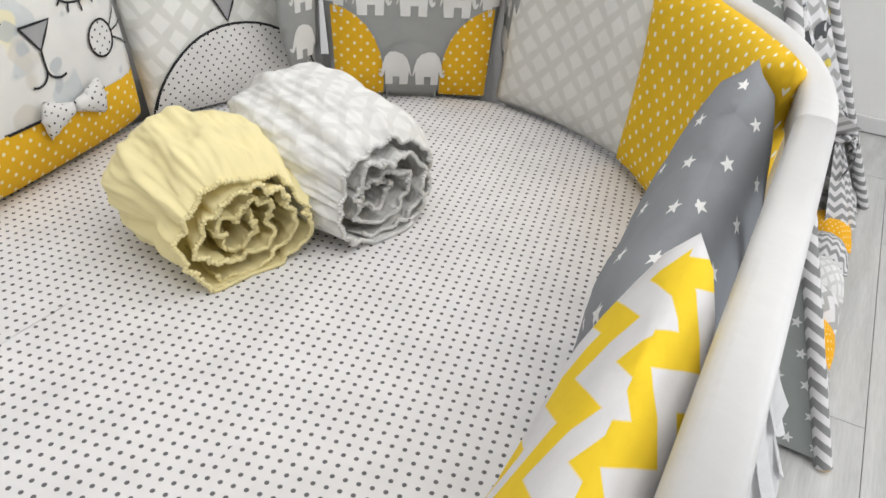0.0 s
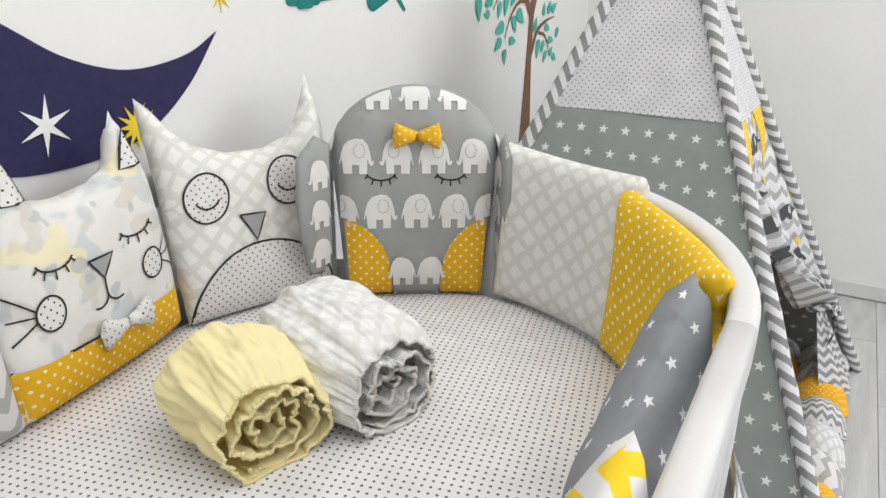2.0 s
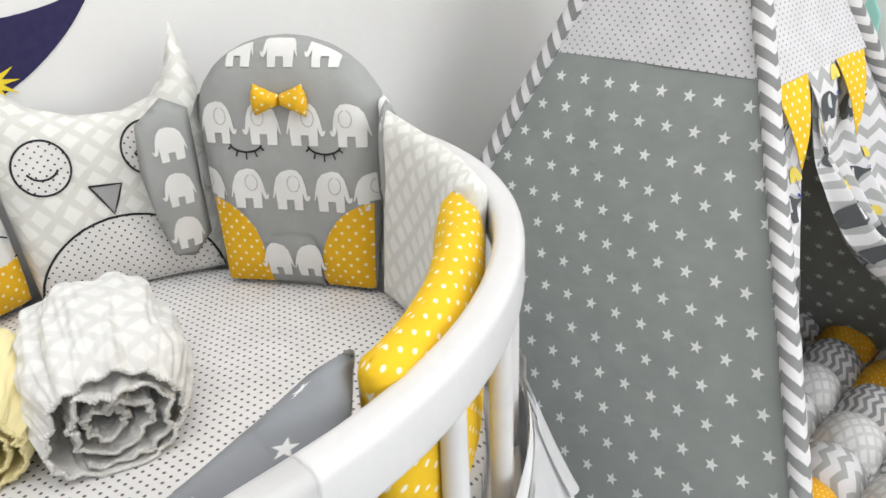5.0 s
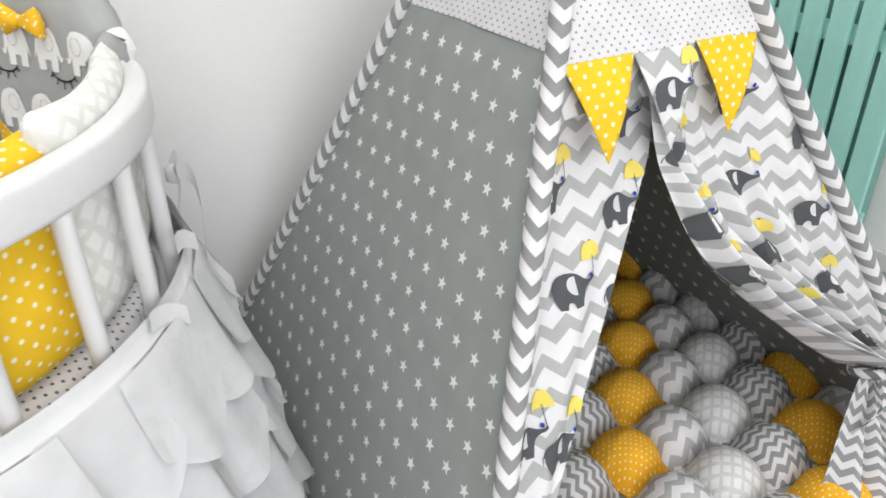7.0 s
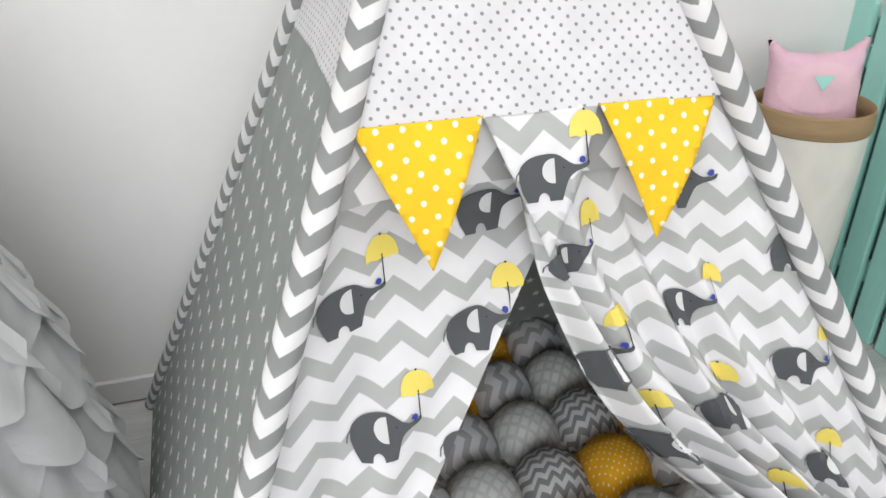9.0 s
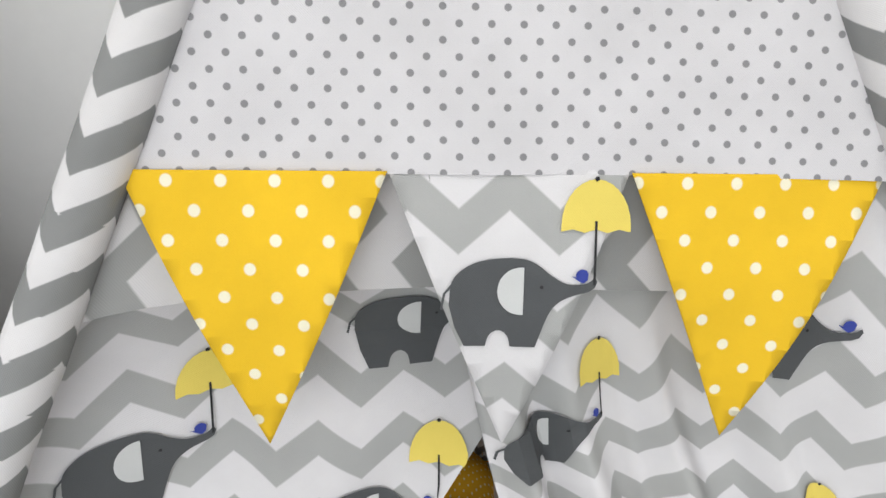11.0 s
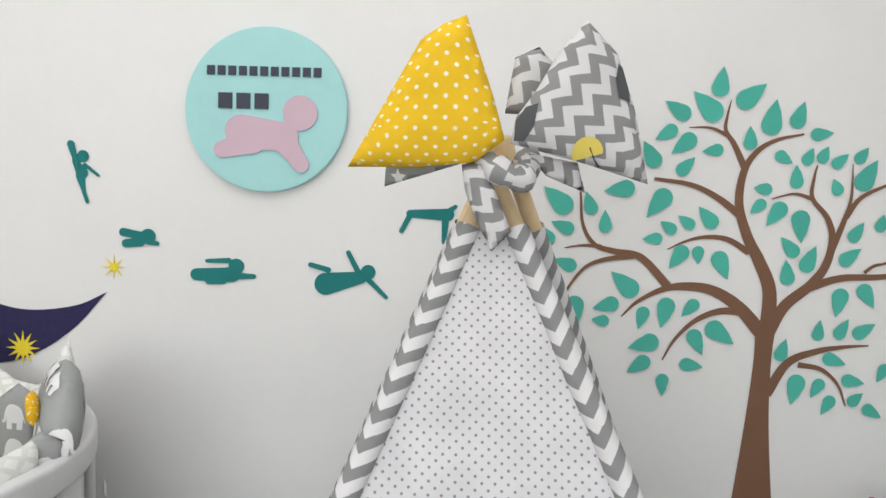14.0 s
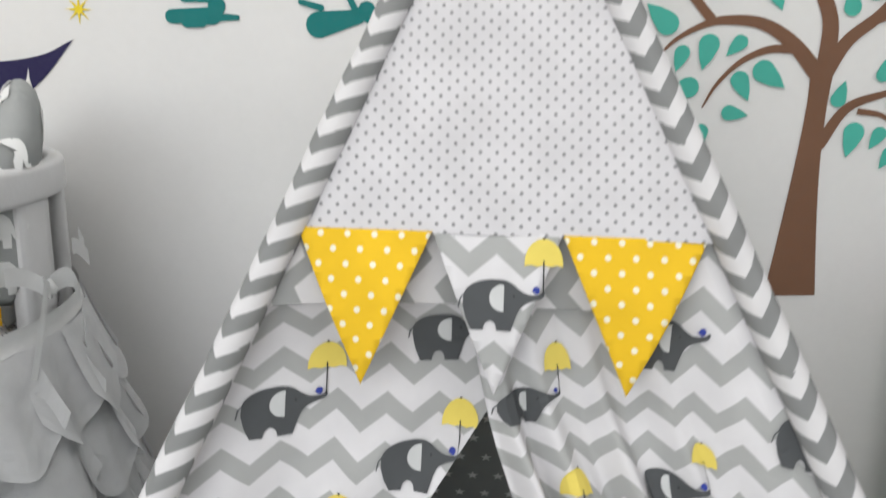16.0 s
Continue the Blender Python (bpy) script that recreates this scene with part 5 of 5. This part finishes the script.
def elephant_cushion():
    ob = thing("elephant_cushion", "grey cushion with white elephants and mustard bow", "cushion", "crib cushions")
    o = [(-0.118, 0.0), (0.112, 0.0), (0.120, 0.08), (0.130, 0.16), (0.138, 0.23)] + arc(0, 0.240, 0.140, 0.112, 0, 180, 14) + [(-0.138, 0.23), (-0.131, 0.16), (-0.124, 0.08)]
    right = (0.105, -0.165)
    c = Cushion(o, 0.062, (0.753, 0.552, MAT_Z), right, lean=7, bend=1.2, soft=0.06)
    c.body("cushion_body", M_GREY, ob)
    for s in (-1, 1):
        p = [(s * 0.112, 0.004), (s * 0.042, 0.004)] + [(s * (0.112 - 0.070 * math.cos(q) + 0.008 * math.sin(q)), 0.045 + 0.088 * math.sin(q)) for q in (radians(d) for d in range(0, 91, 15))]
        c.patch("haunch", p[::s], M_YELLOW_SMALL, ob, label="mustard dotted patch")
        c.line("haunch_seam", p[1:], 0.002, ob, material=M_GREY)
    for k in range(3):
        print_white(c, -0.030 + 0.063 * k, 0.120, ob, 0.060, -1)
    for x, fl in ((-0.068, -1), (-0.062, 1), (0.062, -1), (0.066, 1)):
        print_white(c, x, 0.210, ob, 0.060, fl)
    for x, fl in ((-0.088, 1), (-0.025, 1), (0.038, 1)):
        print_white(c, x - 0.004, 0.312, ob, 0.056, fl)
    for s in (-1, 1):
        print_white(c, s * 0.150, 0.122, ob, 0.056, -s, (-0.126, 0.126))
        # and round its side seam
        for q in (0.14, 0.225):
            side_print = shifted(WHITE_ELEPHANT, -0.026, q, 0.052)
            part("elephant_print", mapped(gridded(side_print, 0.007), lambda a, b: c.place(s * (0.124 + 0.055 * (b - 0.06) - (0.9 if b < 0.25 else 1.4) * a * a * 14 * 0.9 - (0.0 if b < 0.245 else 3.2 * (b - 0.245) ** 1.5)) + s * 0.012, b, a * 1.02)), M_PRINT_WHITE, ob)
    # the print runs on over the back of the cushion
    for row in range(4):
        for k in range(4):
            x, y = -0.092 + 0.055 * k, 0.03 + 0.078 * row
            if row == 3 and k in (0, 3):
                continue
            part("elephant_print", mapped(gridded(shifted(WHITE_ELEPHANT, x, y, 0.052), 0.01), lambda a, b: c.place(a, b, -c.puff(a, b) - 0.0014)), M_PRINT_WHITE, ob)
    tr = [(-0.036, -0.004), (0.036, -0.004), (0.039, 0.045), (0.034, 0.078), (0.0, 0.086), (-0.034, 0.078), (-0.039, 0.045)]
    c.patch("trunk", tr, M_GREY, ob, 0.004)
    c.line("trunk_seam", tr[1:] + tr[:1], 0.0022, ob, 0.003, M_GREY)
    for s in (-1, 1):
        c.patch("elephant_print", shifted(WHITE_ELEPHANT, s * 0.051, 0.022, 0.052, 0, -s), M_PRINT_WHITE, ob, 0.0055, 0.010)
        lashes(c, s * 0.058, 0.212, 0.048, ob)
        k = Cushion([(0, -0.007), (s * 0.018, -0.014), (s * 0.036, -0.022), (s * 0.040, 0.0), (s * 0.034, 0.021), (s * 0.016, 0.013), (0, 0.007)][::s], 0.022, c.front(0.002, 0.272, 0.012), right, soft=0.012)
        k.body("bow_half", M_YELLOW_SMALL, ob, 0.006, label="mustard dotted bow")
        # soft ears hang forward at both sides
        n = Vector((*right, 0)).normalized().cross(Vector((0, 0, 1)))
        t = Vector((*right, 0)).normalized()
        e0 = c.place(s * 0.138, 0.045, 0.0 if s < 0 else -0.034)
        d = (n * (0.55 if s < 0 else 0.9) + t * s * (0.45 if s < 0 else 0.10)) * s
        e = Cushion([(s * 0.0, 0.03), (s * 0.03, 0.0), (s * 0.058, 0.01), (s * 0.070, 0.06), (s * 0.080, 0.14), (s * 0.074, 0.205), (s * 0.034, 0.235), (0, 0.215)][::s], 0.018, e0, (d.x, d.y), soft=0.02)
        e.body("ear", M_GREY, ob)
        for q in (0.02, 0.085, 0.15):
            part("elephant_print", mapped(gridded(shifted(WHITE_ELEPHANT, s * 0.008 if s > 0 else -0.062, q, 0.05), 0.01), lambda a, b: e.place(a, b, -e.puff(a, b) - 0.0014)), M_PRINT_WHITE, ob)
            e.patch("elephant_print", shifted(WHITE_ELEPHANT, s * 0.008 if s > 0 else -0.062, q, 0.05), M_PRINT_WHITE, ob, 0.0013)


def pad(name, label, material, foot, right, w, h, thick, lean=6, bend=0.0, soft=0.05, corner=0.012, drop=0.0, full=0.5, pinch=1.0):
    ob = thing(name, label, "cushion", "crib cushions")
    o = rect(w, h, round_=corner)
    o = [(a[0] + (b[0] - a[0]) * k / 8, a[1] + (b[1] - a[1]) * k / 8) for a, b in zip(o, o[1:] + o[:1]) for k in range(8 if math.dist(a, b) > 0.1 else 1)]
    # pinched seams between pointed corners
    o = [(x * (1 - 0.06 * pinch * math.sin(math.pi * min(1, max(0, y / h)))), y * (1 - 0.035 * pinch * math.cos(math.pi * x / w)) * (1 - drop * (x / w + 0.5))) for x, y in o]
    c = Cushion(o, thick, foot, right, lean, bend, soft, full)
    c.body("cushion_body", material, ob)
    return ob, c


cat_cushion()
owl_cushion()
elephant_cushion()
pad("trellis_cushion", "square cushion in beige trellis cotton", M_TRELLIS, (0.775, 0.297, MAT_Z - 0.002), (-0.105, -0.253), 0.288, 0.268, 0.045, lean=3, bend=0.5)
pad("mustard_cushion", "mustard cushion with white dots beside the rail", M_YELLOW, (0.604, 0.108, MAT_Z - 0.002), (-0.26, -0.172), 0.318, 0.252, 0.05, lean=2, bend=0.6)
pad("star_cushion", "plump grey cushion with white stars on rail side", M_STAR_BIG, (0.316, 0.070, MAT_Z - 0.002), (-1, -0.02), 0.335, 0.250, 0.098, lean=3, soft=0.11, corner=0.014, drop=0.25, full=0.65, pinch=1.8)
pad("triangle_cushion", "cushion with bold yellow and white triangles", M_TEETH, (0.012, 0.054, MAT_Z - 0.002), (-1, 0.0), 0.32, 0.252, 0.092, lean=3, soft=0.125, corner=0.014, full=0.75, pinch=1.8)
pad("zigzag_cushion", "light grey zigzag cushion beside cat cushion", M_ZIG, (0.045, 0.745, MAT_Z - 0.002), (0.27, 0.02), 0.26, 0.26, 0.06, lean=4, soft=0.06)


# ---- two rolled sheets on the mattress ----
def rolled_sheet(name, label, material, front, back, radius, wide=1.1, seed=0.0):
    """A fitted sheet rolled up: a loose outer cover gathered to an elastic mouth, with crumpled inner turns showing in it."""
    ob = thing(name, label, "rolled sheet", "rolled sheets")
    f, b = Vector(front), Vector(back)
    ax = (b - f).normalized()
    length = (b - f).length
    side = ax.cross(Vector((0, 0, 1))).normalized()
    up = side.cross(ax)

    def settle(p, a, s=0.0):
        """Cloth spreads where it meets the mattress."""
        low = MAT_Z + 0.002 + 0.004 * s
        if p.z < low:
            p += side * (math.copysign(0.45, math.cos(a)) * (low - p.z))
            p.z = low
        return p

    def ripple(a, d, reach, size):
        """Gathers of an elastic edge, uneven in width and depth, dying away with distance."""
        w = a * 15 + 2.6 * noise.noise(Vector((math.cos(a) * 2.3, math.sin(a) * 2.3, seed)))
        deep = 0.55 + 0.9 * abs(noise.noise(Vector((math.cos(a) * 3.1 + seed, math.sin(a) * 3.1, 2))))
        return size * deep * math.exp(-d / (reach * (0.6 + 0.8 * deep))) * (math.sin(w) + 0.35 * math.sin(2.1 * w + 1))

    def cover(s, t):
        a = 2 * math.pi * s - 1.9
        d = length * t
        ca, sa = math.cos(a), math.sin(a)
        swell = 1 - math.exp(-((d + 0.004) / 0.034) ** 1.1)
        r = radius * (0.76 + 0.27 * swell) * (1 - 0.55 * max(0.0, (t - 0.60) / 0.40) ** 2.4)
        r *= 1 + 0.16 * noise.noise(Vector((1.2 * ca + 7 * seed, 1.2 * sa, 2.0 * t))) + 0.05 * noise.noise(Vector((3.1 * ca + seed, 3.1 * sa, 5 * t)))
        # long soft creases that start at the gathers
        r += 0.007 * noise.noise(Vector((4.6 * ca + seed, 4.6 * sa, 1.5 * t + seed))) * (0.35 + swell) + 0.0030 * noise.noise(Vector((11 * ca, 11 * sa + seed, 7 * t)))
        r += ripple(a, d, 0.026, 0.0021)
        lean = (1 - swell) * 0.20 * radius
        along = d + 0.010 * noise.noise(Vector((1.7 * ca, 1.7 * sa, seed))) * (1 - t) + 0.007 * sa * (1 - t)
        return settle(f + ax * along + side * (r * wide * ca) + up * (r * 0.95 * sa - lean), a)

    def core(s, t, turns=2.7):
        a = 2 * math.pi * turns * s - 2.2
        d = 0.075 * t
        ca, sa = math.cos(a), math.sin(a)
        r = radius * (0.71 - 0.60 * s ** 0.9)
        r *= 1 + (0.10 + 0.60 * s) * noise.noise(Vector((1.5 * ca + seed, 1.5 * sa, 4 * s))) + 0.18 * noise.noise(Vector((4.5 * ca, 4.5 * sa + seed, 6 * s + 2 * t)))
        r += ripple(a + 0.4 * s, d, 0.010, 0.0015) + 0.004 * noise.noise(Vector((a * 2.2, 5 * t, seed)))
        along = -0.003 + 0.016 * s + d + 0.014 * noise.noise(Vector((0.9 * a, seed, 5))) * (1 - t)
        return settle(f + ax * along + side * (r * wide * ca) + up * (r * 0.95 * sa - 0.19 * radius), a, s)
    for piece, fn, nu, nv in (("outer_cover", cover, 560, 34), ("rolled_core", core, 1100, 9)):
        cloth_part = part(piece, sheet(nu, nv, fn, lambda s, t: (s * radius * (6.6 if fn is cover else 9.0), t * length)), material, ob)
        if fn is core:
            sol = cloth_part.modifiers.new("thickness", "SOLIDIFY")
            sol.thickness, sol.offset = 0.0016, -1
        hem = []
        for k in range(nu + 1):
            p, q = fn(k / nu, 0.0), fn(k / nu, 0.02)
            hem.append(p + (p - q).normalized() * 0.0008)
        part("elastic_hem", tube_bm(hem, [0.0024 + 0.0008 * math.sin(k * 1.7) for k in range(nu + 1)], 6, True), material, ob)
    # the far end is tucked in
    ring = [cover(k / 120, 1.0) for k in range(120)]
    mid = sum(ring, Vector()) / 120
    bm = bmesh.new()
    rows = [[bm.verts.new(p.lerp(mid, q) + ax * (0.016 * (1 - (1 - q) ** 2) + 0.004 * noise.noise(p * 60))) for p in ring] for q in (0.0, 0.3, 0.6, 0.9)]
    for r0, r1 in zip(rows, rows[1:]):
        for k in range(120):
            bm.faces.new((r0[k], r0[(k + 1) % 120], r1[(k + 1) % 120], r1[k]))
    bm.faces.new(rows[-1])
    part("tucked_end", bm, material, ob)


rolled_sheet("yellow_rolled_sheet", "pale yellow fitted sheet, rolled up, gathered edge", M_SHEET_YELLOW, (0.268, 0.446, MAT_Z + 0.062), (0.330, 0.598, MAT_Z + 0.058), 0.072, 1.20, seed=1.3)
rolled_sheet("trellis_rolled_sheet", "pale grey trellis fitted sheet, rolled up", M_SHEET_TRELLIS, (0.402, 0.374, MAT_Z + 0.064), (0.468, 0.596, MAT_Z + 0.063), 0.072, 1.16, seed=4.1)

boards()
